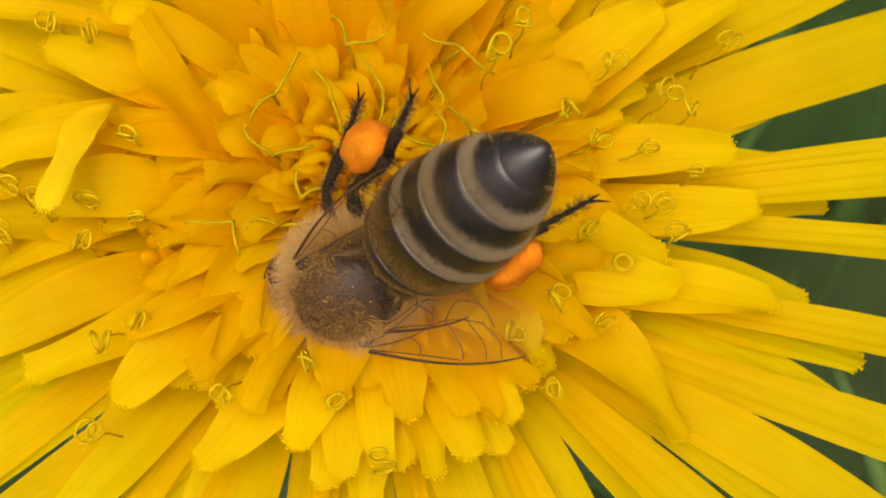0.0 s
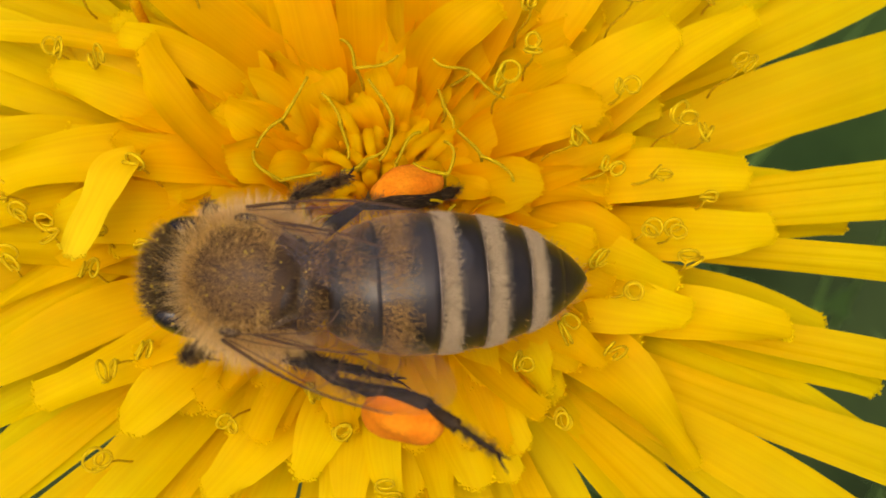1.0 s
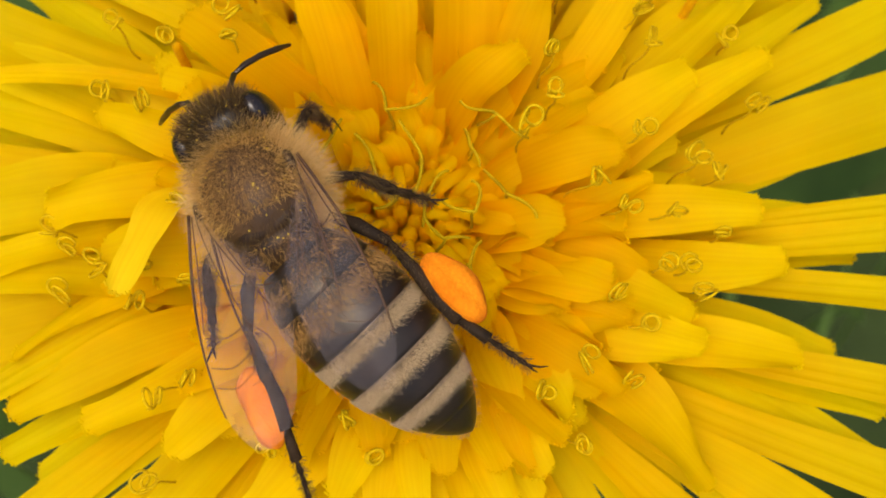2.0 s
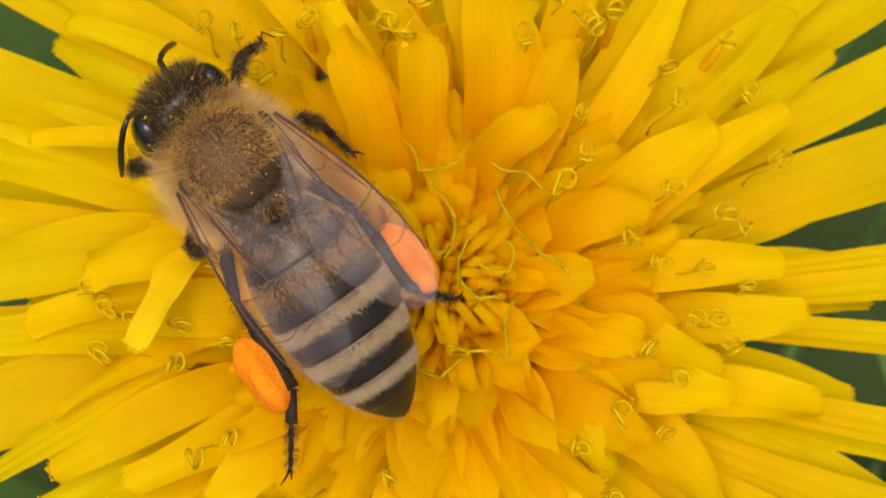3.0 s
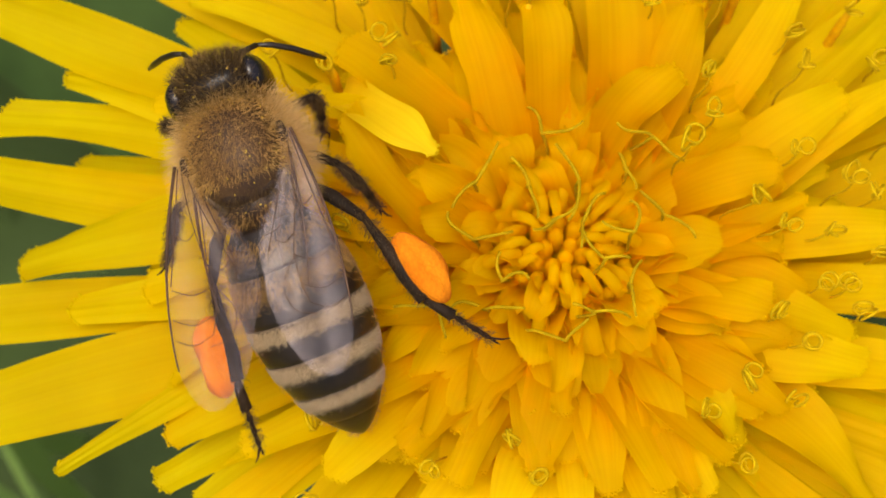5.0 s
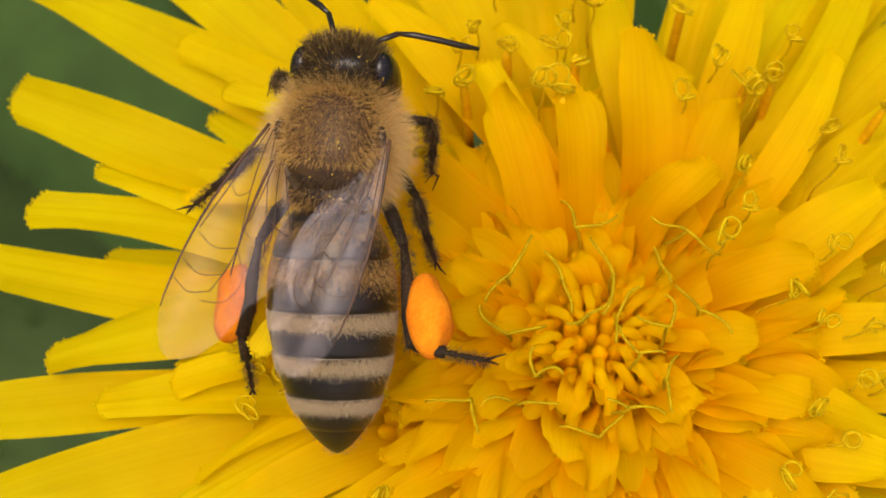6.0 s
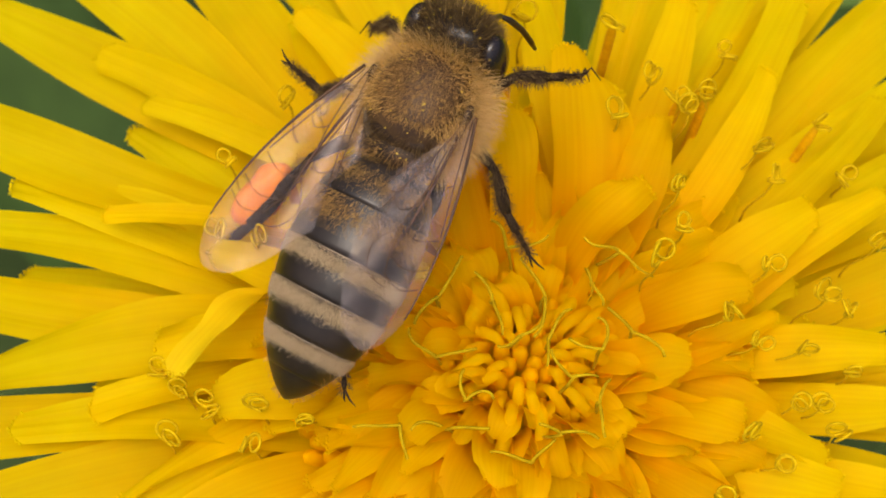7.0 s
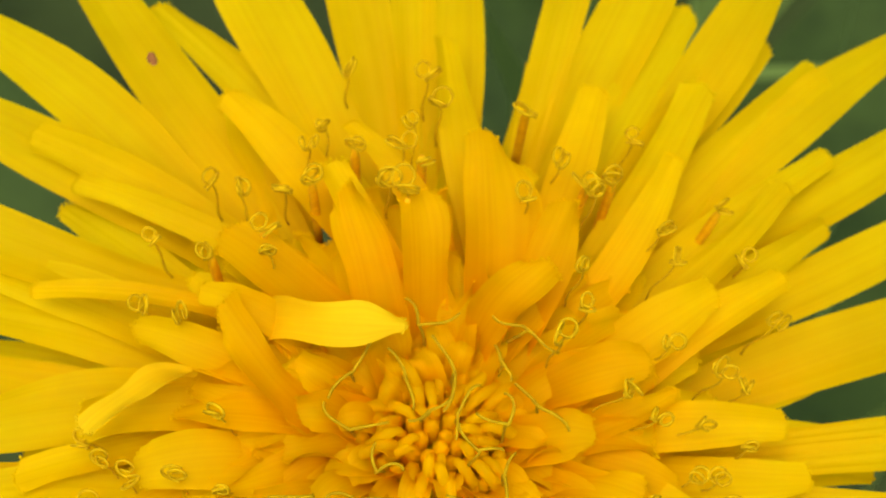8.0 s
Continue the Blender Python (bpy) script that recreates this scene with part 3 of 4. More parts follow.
# leaves of the rosette, low over the lawn
for az, reach, drop, width, mat in ((129, 150, -75, 24, LEAF), (50, 140, -90, 30, LEAF), (346, 130, -85, 22, LEAF_PALE), (207, 140, -80, 34, LEAF), (84, 120, -95, 22, LEAF)):
    v, f, uv = ligule(reach, drop, width, 4.0, -108.0, 16.0, 700 + az, channel=0.06, rows=30, tip=0.25, writhe=0.7, beads=0, root=0.25)
    part("leaf", mesh_of("leaf", v, f, mat, uv), dandelion, "long blurred green rosette leaf", pose(0, 0, 0, 0, 0, az))


# florets that the bee pushes aside
def loose_floret(length, height, width, mat, label, seed, tip=0.4, root=0.4):
    v, f, uv = ligule(length, height, width, 0.0, -0.6, 0.2, seed, channel=0.08, tip=tip, strap=True, root=root)
    return part("floret", mesh_of("floret", v, f, mat, uv), dandelion, label)


pale_floret = loose_floret(3.6, 0.6, 1.0, PALE, "pale twisted floret lying loose", 31, 0.6)
bent_floret = loose_floret(4.3, 0.9, 1.2, PALE, "yellow floret bent over by the bee", 47, 0.35, 0.95)
side_floret = loose_floret(5.2, 0.9, 1.7, YELLOW, "yellow floret swept aside by a leg", 53)

# ---- ground far below ----
TURF = plain("turf", (0.02, 0.036, 0.010), (0.06, 0.098, 0.024), 25.0, 0.8, 0.2, 2.0)
BLADE = hair_material("grass_blade", (0.08, 0.15, 0.03), (0.27, 0.42, 0.10))
me = bpy.data.meshes.new("ground")
bm = bmesh.new()
bmesh.ops.create_grid(bm, x_segments=60, y_segments=60, size=60.0)
for vert in bm.verts:
    d = vert.co.length
    vert.co.z = -0.12 - (0.0 if d < 4 else 0.02 * noise.noise(vert.co * 0.2))
bm.to_mesh(me)
bm.free()
me.materials.append(TURF)
tagged(new("ground", me), "dark mossy lawn soil far below the flower", "ground", kind="structure")
verts, faces = [], []
for k in range(5200):
    r, a = 0.006 + 0.33 * math.sqrt(rng.random()), rng.uniform(0, 6.283)
    x, y, h, w = 1000 * r * math.cos(a), 1000 * r * math.sin(a), rng.uniform(25, 75), rng.uniform(1.2, 3.0)
    if noise.noise((x * 0.02, y * 0.02, 3.0)) < -0.12:
        continue
    d, lx, ly = rng.uniform(0, 6.283), rng.uniform(-25, 25), rng.uniform(-25, 25)
    cx, cy, o = w * math.cos(d) / 2, w * math.sin(d) / 2, len(verts)
    verts += [(x - cx, y - cy, -120), (x + cx, y + cy, -120), (x + lx * 0.35 + cx, y + ly * 0.35 + cy, -120 + h * 0.65),
              (x + lx * 0.35 - cx, y + ly * 0.35 - cy, -120 + h * 0.65), (x + lx, y + ly, -120 + h)]
    faces += [(o, o + 1, o + 2, o + 3), (o + 3, o + 2, o + 4)]
tagged(new("grass", mesh_of("grass", verts, faces, BLADE)), "dim green grass blades on the lawn below", "grass", kind="stuff")


# ---- honeybee: +x ahead, +y its left, origin in the thorax ----
bee = tagged(new("honeybee"), "brown furry honeybee with banded abdomen and orange pollen loads", "bee")
bee.scale = (0.94, 0.94, 0.94)


def ellipsoid(cx, cy, cz, rx, ry, rz, rings=14, sides=22, wob=0.0):
    prof = []
    for i in range(rings + 1):
        t = math.pi * (0.02 + 0.96 * i / rings)
        prof.append((-math.cos(t), math.sin(t)))
    v, f = lathe(prof, sides, 1.0, wob)
    return [(cx + x * rx, cy + y * ry, cz + z * rz) for x, y, z in v], f


def fur_on(place, n, length, width, seed, lie=(-0.3, 0, 0), jitter=0.35):
    """n tapering hairs; place(g) gives a root and the way out of the body."""
    g = random.Random(seed)
    verts, faces = [], []
    for _ in range(n):
        root, out = place(g)
        root, out = Vector(root), Vector(out)
        way = (out + Vector(lie) + Vector((g.gauss(0, jitter), g.gauss(0, jitter), g.gauss(0, jitter)))).normalized()
        side = way.cross(Vector((g.gauss(0, 1), g.gauss(0, 1), g.gauss(0, 1)))).normalized() * width * 0.5
        ln = length * g.uniform(0.6, 1.25)
        mid, tip = root + way * ln * 0.55 + out * 0.04, root + way * ln + Vector(lie) * ln * 0.25
        o = len(verts)
        verts += [tuple(root - side), tuple(root + side), tuple(mid + side * 0.7), tuple(mid - side * 0.7), tuple(tip)]
        faces += [(o, o + 1, o + 2, o + 3), (o + 3, o + 2, o + 4)]
    return verts, faces


def ellipsoid_place(cx, cy, cz, rx, ry, rz, keep=lambda p: True):
    def place(g):
        while True:
            d = Vector((g.gauss(0, 1), g.gauss(0, 1), g.gauss(0, 1))).normalized()
            p = (cx + d.x * rx, cy + d.y * ry, cz + d.z * rz)
            if keep(p):
                return p, Vector((d.x / rx, d.y / ry, d.z / rz)).normalized()
    return place


# a small reddish-brown blemish on one of the long florets
v1, f1 = ellipsoid(0, 0, 0, 0.3, 0.16, 0.06, 8, 12, 0.4)
part("blemish", mesh_of("blemish", v1, f1, BLEMISH), dandelion, "reddish-brown blemish on a floret", pose(-9.8 * MM, 13.4 * MM, -0.35 * MM, 0, 6, 110))

# thorax
v1, f1 = ellipsoid(0, 0, 0, 1.95, 1.7, 1.65, wob=0.08)
thorax = part("thorax", mesh_of("thorax", v1, f1, BROWN), bee, "dark thorax under dense brown fur")
v1, f1 = ellipsoid(-1.1, 0, 0.82, 0.42, 1.05, 0.42, 10, 18)
part("scutellum", mesh_of("scutellum", v1, f1, SHIELD), thorax, "shiny dark brown hind plate")
v1, f1 = ellipsoid(-1.55, 0, 0.0, 0.75, 1.3, 1.05, 10, 18, 0.1)
part("rump", mesh_of("rump", v1, f1, SHIELD), thorax, "dark hind face of the thorax")
v1, f1 = fur_on(ellipsoid_place(-1.55, 0, 0.0, 0.75, 1.3, 1.05, lambda p: p[0] < -1.5 and p[2] > -0.4), 900, 0.26, 0.012, 14, (-0.5, 0, 0.2), 0.4)
tagged(part("rump_fur", mesh_of("rump_fur", v1, f1, FUR), thorax, "sparse brown hair over the waist"), kind="stuff")
for s in (1, -1):
    v1, f1 = ellipsoid(0.22, 1.54 * s, 0.9, 0.34, 0.17, 0.17, 8, 14, 0.2)
    part("wing_scale", mesh_of("wing_scale", v1, f1, SHIELD), thorax, "small dark scale over the wing root")
    v1, f1 = tube([(-0.75, 1.35 * s, 0.8), (-1.2, 1.0 * s, 0.75), (-1.75, 0.8 * s, 0.55)], [0.1, 0.13, 0.05], 8)
    part("ridge", mesh_of("ridge", v1, f1, EDGE), thorax, "pale horny ridge behind the wing root")
v1, f1 = fur_on(ellipsoid_place(-1.1, 0, 0.82, 0.42, 1.05, 0.42, lambda p: p[2] > 0.7), 900, 0.26, 0.013, 12, (-0.6, 0, 0), 0.3)
tagged(part("scutellum_fur", mesh_of("scutellum_fur", v1, f1, FUR_DARK), thorax, "dark hair on the hind plate"), kind="stuff")


def on_back(p):
    """The short-haired disc on top of the thorax."""
    return ((p[0] - 0.2) / 1.05) ** 2 + (p[1] / 1.2) ** 2 < 1 and p[2] > 0


v1, f1 = fur_on(ellipsoid_place(0, 0, 0, 1.95, 1.7, 1.65, on_back), 2500, 0.19, 0.010, 3, (-1.0, 0, 0), 0.45)
tagged(part("fur", mesh_of("fur", v1, f1, FUR), thorax, "short brown fur on the dark back"), kind="stuff")
v1, f1 = fur_on(ellipsoid_place(0, 0, 0, 1.95, 1.7, 1.65, lambda p: p[2] > -1.2 and (p[0] > -0.75 or abs(p[1]) > 1.3) and (not on_back(p) or noise.noise(Vector(p) * 7.0) > 0.46)), 11000, 0.34, 0.011, 4, (-0.45, 0, 0), 0.4)
tagged(part("ruff", mesh_of("ruff", v1, f1, FUR_RUFF), thorax, "golden brown fur round the back"), kind="stuff")
v1, f1 = fur_on(ellipsoid_place(0, 0, -0.2, 1.95, 1.75, 1.5, lambda p: abs(p[1]) > 1.15 or p[0] > 1.35), 7000, 0.8, 0.013, 5, (-0.15, 0, 0.1), 0.3)
tagged(part("side_fur", mesh_of("side_fur", v1, f1, FUR_SIDE), thorax, "long pale fur along the sides"), kind="stuff")

# head
head = part("head", mesh_of("head", *ellipsoid(0, 0, 0, 0.9, 1.58, 1.35, wob=0.1), CUTICLE), bee, "black head with furry crown", pose(2.08 * MM, 0, -0.3 * MM, 0, 20, 0))
for s in (1, -1):
    v1, f1 = ellipsoid(0.02, 1.2 * s, 0.05, 0.7, 0.5, 1.15, 12, 18)
    part("eye", mesh_of("eye", v1, f1, EYE), head, "glossy black compound eye")
v1, f1 = fur_on(ellipsoid_place(0, 0, 0.05, 0.95, 1.5, 1.35, lambda p: p[2] > -0.5 and abs(p[1]) < 1.12), 5200, 0.48, 0.015, 8, (0.1, 0, 0.2), 0.42)
tagged(part("crown_fur", mesh_of("crown_fur", v1, f1, FUR_DARK), head, "dark bristly crown fur"), kind="stuff")
v1, f1 = fur_on(ellipsoid_place(0, 0, 0.05, 0.95, 1.5, 1.35, lambda p: p[2] > -0.3 and abs(p[1]) < 0.95), 450, 0.56, 0.011, 18, (0.1, 0, 0.2), 0.45)
tagged(part("crown_bristles", mesh_of("crown_bristles", v1, f1, FUR_RUFF), head, "sparse golden bristles on the crown"), kind="stuff")
v1, f1 = fur_on(ellipsoid_place(-0.55, 0, 0.0, 0.6, 1.5, 1.2, lambda p: p[0] < -0.6), 1400, 0.6, 0.016, 9, (0.0, 0, 0.3))
tagged(part("neck_fur", mesh_of("neck_fur", v1, f1, FUR_RUFF), head), kind="stuff")
antennae = []
for s in (1, -1):
    v1, f1 = joined(tube([(0, 0, 0), (0.6, 0.25 * s, 0.25), (1.15, 0.5 * s, 0.35)], 0.09, 8),
                    tube([(1.15, 0.5 * s, 0.35), (1.5, 0.85 * s, 0.3), (2.0, 1.35 * s, 0.1), (2.5, 1.8 * s, -0.2), (2.9, 2.1 * s, -0.45)], [0.07, 0.1, 0.1, 0.1, 0.06], 8))
    antennae.append(part("antenna", mesh_of("antenna", v1, f1, CUTICLE), head, m=pose(0.75 * MM, 0.35 * s * MM, 0.35 * MM)))

# abdomen: overlapping plates from the waist to the tip
abdomen = part("abdomen", mesh_of("waist", *ellipsoid(-0.3, 0, 0, 0.7, 0.7, 0.6, 8, 14), CUTICLE), bee, "black abdomen with pale felted bands", pose(-1.8 * MM, 0, -0.2 * MM))


def girth(x):
    """Half width of the abdomen x mm behind the waist."""
    t = min(0.999, max(0.0, x / 8.1))
    if t < 0.38:
        return 1.98 * (0.5 + 0.5 * math.sin(math.pi / 2 * (t / 0.38) ** 0.7))
    return 1.98 * (1 - ((t - 0.38) / 0.62) ** 2.1) ** 0.7


def curl(verts):
    """The abdomen bends down towards its tip."""
    return [(0.965 * x, y, z - 0.9 * (max(0.0, -x) / 8.1) ** 2.2) for x, y, z in verts]


PLATES = [(0.2, 1.6), (1.3, 3.3), (3.0, 4.7), (4.4, 6.1), (5.8, 7.2), (6.9, 8.1)]
for k, (a, b) in enumerate(PLATES):
    prof = [(-(a + (b - a) * i / 9), girth(a + (b - a) * i / 9) * (0.955 + 0.05 * min(1.0, i / 6))) for i in range(10)]
    prof.append((-(b + 0.02), girth(b) * 0.93))
    if k == 5:
        prof = [(-(a + (b - a) * i / 13), max(0.04, girth(a + (b - a) * i / 13) * (0.955 + 0.05 * min(1.0, i / 4)))) for i in range(14)]
    v1, f1 = lathe(list(reversed(prof)), 40, 0.86, 0.01)
    plate = part("plate", mesh_of("plate", curl(v1), f1, CUTICLE), abdomen)
    if 0 < k < 4:
        r = girth(b) * 1.008
        v1, f1 = lathe([(-b - 0.05, r * 0.97), (-b - 0.03, r), (-b + 0.02, r * 1.004), (-b + 0.05, r * 0.985)], 40, 0.86, 0.01)
        part("plate_edge", mesh_of("plate_edge", curl(v1), f1, EDGE), plate, "thin horn-coloured edge")


def band_place(a, b, scale):
    def place(g):
        x, th = min(b + 0.25, max(a - 0.12, g.gauss(0.5 * (a + b), 0.36 * (b - a)))), g.uniform(-0.25, math.pi + 0.25)
        r = girth(x) * scale
        return (-x, r * math.cos(th), r * 0.86 * math.sin(th)), (-0.2, math.cos(th), math.sin(th))
    return place


def flank_place(g):
    x, th = g.uniform(0.5, 8.08), g.choice((0.0, math.pi)) + g.gauss(0, 0.3)
    r = girth(x) * 0.99
    return (-x, r * math.cos(th), r * 0.86 * math.sin(th)), (-0.2, math.cos(th), math.sin(th))


for k, (a, b, n) in enumerate([(0.6, 1.2, 800), (1.75, 2.5, 1800), (3.38, 3.78, 3900), (4.78, 5.18, 3900), (6.16, 6.5, 3000)]):
    v1, f1 = fur_on(band_place(a, b, 0.985), int(n * 3.4), 0.09, 0.011, 20 + k, (-1.6, 0, 0), 0.2)
    tagged(part("hair_band", mesh_of("hair_band", curl(v1), f1, FUR if k < 2 else FUR_PALE), abdomen, "felted hair band, " + ("brown" if k < 2 else "greyish tan")), kind="stuff")
v1, f1 = fur_on(flank_place, 800, 0.17, 0.013, 31, (-1.0, 0, 0), 0.25)
tagged(part("fringe", mesh_of("fringe", curl(v1), f1, FUR), abdomen, "sparse brown hairs"), kind="stuff")


# yellow pollen dust caught in the fur
g = random.Random(77)
lots = []
for k in range(120):
    place = ellipsoid_place(0, 0, 0, 2.1, 1.95, 1.9, lambda p: p[2] > 0) if k % 3 else ellipsoid_place(2.15, 0, -0.2, 1.15, 1.7, 1.55, lambda p: p[2] > 0)
    p, out = place(g)
    q = g.uniform(0.014, 0.028)
    lots.append(ellipsoid(*p, q, q, q, 4, 6))
tagged(part("pollen_dust", mesh_of("pollen_dust", *joined(*lots), POLLEN_DUST), thorax, "yellow pollen grains in the fur"), kind="stuff")


# wings
def wing_mesh(length, width, side, seed, hind):
    """Membrane along -x from the hinge, leading edge outwards."""
    g = random.Random(seed)
    cols, rows, thick = 26, 8, 0.012
    verts, faces = [], []
    tip_y = -0.12 * width

    def rounded(t, start):
        """1 up to start, then a quarter ellipse down to 0 at the tip."""
        return math.sqrt(max(0.0, 1 - (max(0.0, t - start) / (1 - start)) ** 2))

    def lead(t):
        y = width * (0.10 + 0.22 * math.sin(math.pi * t * 0.9)) * (0.6 if hind else 1.0)
        return tip_y + (y - tip_y) * rounded(t, 0.8)

    def trail(t):
        y = -width * (0.08 + 0.66 * math.sin(math.pi / 2 * min(1.0, t / 0.66)) ** (0.9 if hind else 1.3))
        return tip_y + (y - tip_y) * rounded(t, 0.56)

    def at(t, q):
        y = trail(t) + (lead(t) - trail(t)) * q
        z = 0.05 * math.sin(11 * q + 2 * t) * math.sin(math.pi * t) + 0.16 * math.sin(math.pi * t) * (q - 0.5)
        return (-length * t, side * y, z)

    for i in range(cols + 1):
        for j in range(rows + 1):
            verts.append(at(0.005 + 0.995 * math.sin(math.pi / 2 * i / cols), j / rows))
    n = len(verts)
    verts += [(x, y, z - thick) for x, y, z in verts]
    for i in range(cols):
        for j in range(rows):
            a = i * (rows + 1) + j
            faces.append((a, a + 1, a + rows + 2, a + rows + 1))
            faces.append((n + a, n + a + rows + 1, n + a + rows + 2, n + a + 1))
    lots = []

    def vein(path, r):
        pts = []
        for k in range(13):
            s = k / 12 * (len(path) - 1)
            i = min(int(s), len(path) - 2)
            a, b, c, d = path[max(i - 1, 0)], path[i], path[i + 1], path[min(i + 2, len(path) - 1)]
            f = s - i
            t, q = (0.5 * (2 * b[n1] + (c[n1] - a[n1]) * f + (2 * a[n1] - 5 * b[n1] + 4 * c[n1] - d[n1]) * f * f + (3 * b[n1] - a[n1] - 3 * c[n1] + d[n1]) * f ** 3) for n1 in (0, 1))
            x, y, z = at(t, q)
            pts.append((x, y, z + 0.01))
        lots.append(tube(pts, r, 5))

    vein([(0.01, 1.0), (0.3, 1.0), (0.6, 1.0), (0.84, 1.0)], [0.056 - 0.0028 * k for k in range(13)])
    vein([(0.02, 0.82), (0.25, 0.87), (0.5, 0.95)], 0.018)
    vein([(0.02, 0.6), (0.28, 0.52), (0.5, 0.42), (0.7, 0.5)], 0.016)
    vein([(0.02, 0.34), (0.25, 0.2), (0.46, 0.08)], 0.016)
    if not hind:
        for t, qa, qb in ((0.28, 0.52, 0.86), (0.4, 0.12, 0.46), (0.5, 0.42, 0.94), (0.62, 0.46, 0.96), (0.7, 0.5, 0.97)):
            vein([(t, qa), (t + 0.04, 0.5 * (qa + qb)), (t + 0.015, qb)], 0.014)
        vein([(0.5, 0.42), (0.6, 0.22), (0.71, 0.28), (0.75, 0.55)], 0.014)
    else:
        vein([(0.45, 0.5), (0.48, 0.3), (0.5, 0.1)], 0.02)
    return verts, faces, lots


wings = {}
for key, nm, ln, wd, hind in (("fore", "forewing", 7.55, 2.4, False), ("hind", "hindwing", 5.0, 1.65, True)):
    for s in (1, -1):
        v1, f1, veins = wing_mesh(ln, wd, s, 3, hind)
        w = part(nm, mesh_of(nm, v1, f1, MEMBRANE), bee, "clear smoky wing with brown veins")
        for vein in veins:
            part("vein", mesh_of("vein", *vein, VEIN), w)
        wings[key, s] = w


# legs
def bristles(points, r, n, seed, length):
    g = random.Random(seed)

    def place(q):
        i = g.randrange(len(points) - 1)
        p = Vector(points[i]).lerp(Vector(points[i + 1]), g.random())
        d = Vector((g.gauss(0, 1), g.gauss(0, 1), g.gauss(0, 1))).normalized()
        return p + d * r * 0.8, d
    return fur_on(place, n, length, 0.015, seed, (-0.5, 0, -0.2), 0.25)


def hairy(name, skin, hair):
    """Black cuticle with dark bristles in one mesh."""
    me = mesh_of(name, *joined(skin, hair), LEG)
    me.materials.append(FUR_DARK)
    for face in me.polygons[len(skin[1]):]:
        face.material_index = 1
    return me


LEGS = {"foreleg": ((1.1, 1.0, -1.2), (0.9, 1.2, 0.4), (1.1, 1.9, -0.6), (0.9, 2.7, -1.7)),
        "midleg": ((-0.1, 1.25, -1.3), (-0.7, 1.4, 0.3), (-1.6, 2.0, -0.5), (-2.3, 2.7, -1.8)),
        "hindleg": ((-1.1, 1.2, -1.2), (-1.9, 1.5, 0.0), (-4.9, 2.3, -0.5), (-6.8, 3.3, -1.5))}
legs, toes, ankles = {}, {}, {}
for nm, (hip, knee, ankle, toe) in LEGS.items():
    big = 1.15 if nm == "hindleg" else 0.9
    for s in (1, -1):
        f3 = [Vector((p[0], p[1] * s, p[2])) for p in (knee, ankle, toe)]
        leg = part(nm, mesh_of("hip", *ellipsoid(0, 0, 0, 0.35, 0.35, 0.35, 8, 10), CUTICLE), bee, "jointed black bristly leg")
        mid = f3[0] * 0.5 + Vector((0, 0.1 * s, 0.12))
        a, b = f3[0], f3[1]
        thigh = [Vector((0, 0, 0)), mid, a]
        part("femur", hairy("femur", tube([tuple(q) for q in thigh], [0.13, 0.2 * big, 0.13 * big], 10), bristles(thigh, 0.17 * big, 260, 4, 0.26)), leg)
        side = [a, a.lerp(b, 0.3), a.lerp(b, 0.7), b]
        wide = [0.11, 0.16, 0.2, 0.16] if nm != "hindleg" else [0.11, 0.18, 0.3, 0.25]
        part("tibia", hairy("tibia", tube([tuple(q) for q in side], wide, 10), bristles(side, 0.22 * big, 700, 5, 0.26)), leg)
        c = f3[2]
        joints = [b, b.lerp(c, 0.42), b.lerp(c, 0.45), b.lerp(c, 0.6), b.lerp(c, 0.62), b.lerp(c, 0.78), b.lerp(c, 0.8), b.lerp(c, 0.95), c]
        girths = [0.13 * big, 0.17 * big, 0.07, 0.11, 0.065, 0.1, 0.065, 0.09, 0.045]
        claw = [tube([tuple(c), tuple(c + Vector((-0.2 if nm != "foreleg" else 0.2, 0.18 * s + d, -0.1))), tuple(c + Vector((-0.25, 0.3 * s + d * 1.8, -0.3)))], [0.05, 0.035, 0.015], 6) for d in (0.1, -0.1)]
        skin, hair = joined(tube([tuple(q) for q in joints], girths, 8), *claw), bristles(joints, 0.15, 420, 6, 0.2)
        skin, hair = (([tuple(Vector(q) - b) for q in v1], f1) for v1, f1 in (skin, hair))
        toes[nm, s] = part("tarsus", hairy("tarsus", skin, hair), leg, m=Matrix.Translation(b * MM))
        ankles[nm, s] = b
        if nm == "hindleg":
            p = a.lerp(b, 0.68) + Vector((0, 0.5 * s, -0.22))
            d = (b - a).normalized()
            v1, f1 = ellipsoid(0, 0, 0, 1.32, 0.6, 0.7, 18, 24, 0.34)
            turn = d.to_track_quat("X", "Z")
            v1 = [tuple(turn @ Vector((x + 0.12 * z, y, z)) + p) for x, y, z in v1]
            part("pollen_load", mesh_of("pollen_load", v1, f1, POLLEN), leg, "packed orange pollen load")
        legs[nm, s] = leg


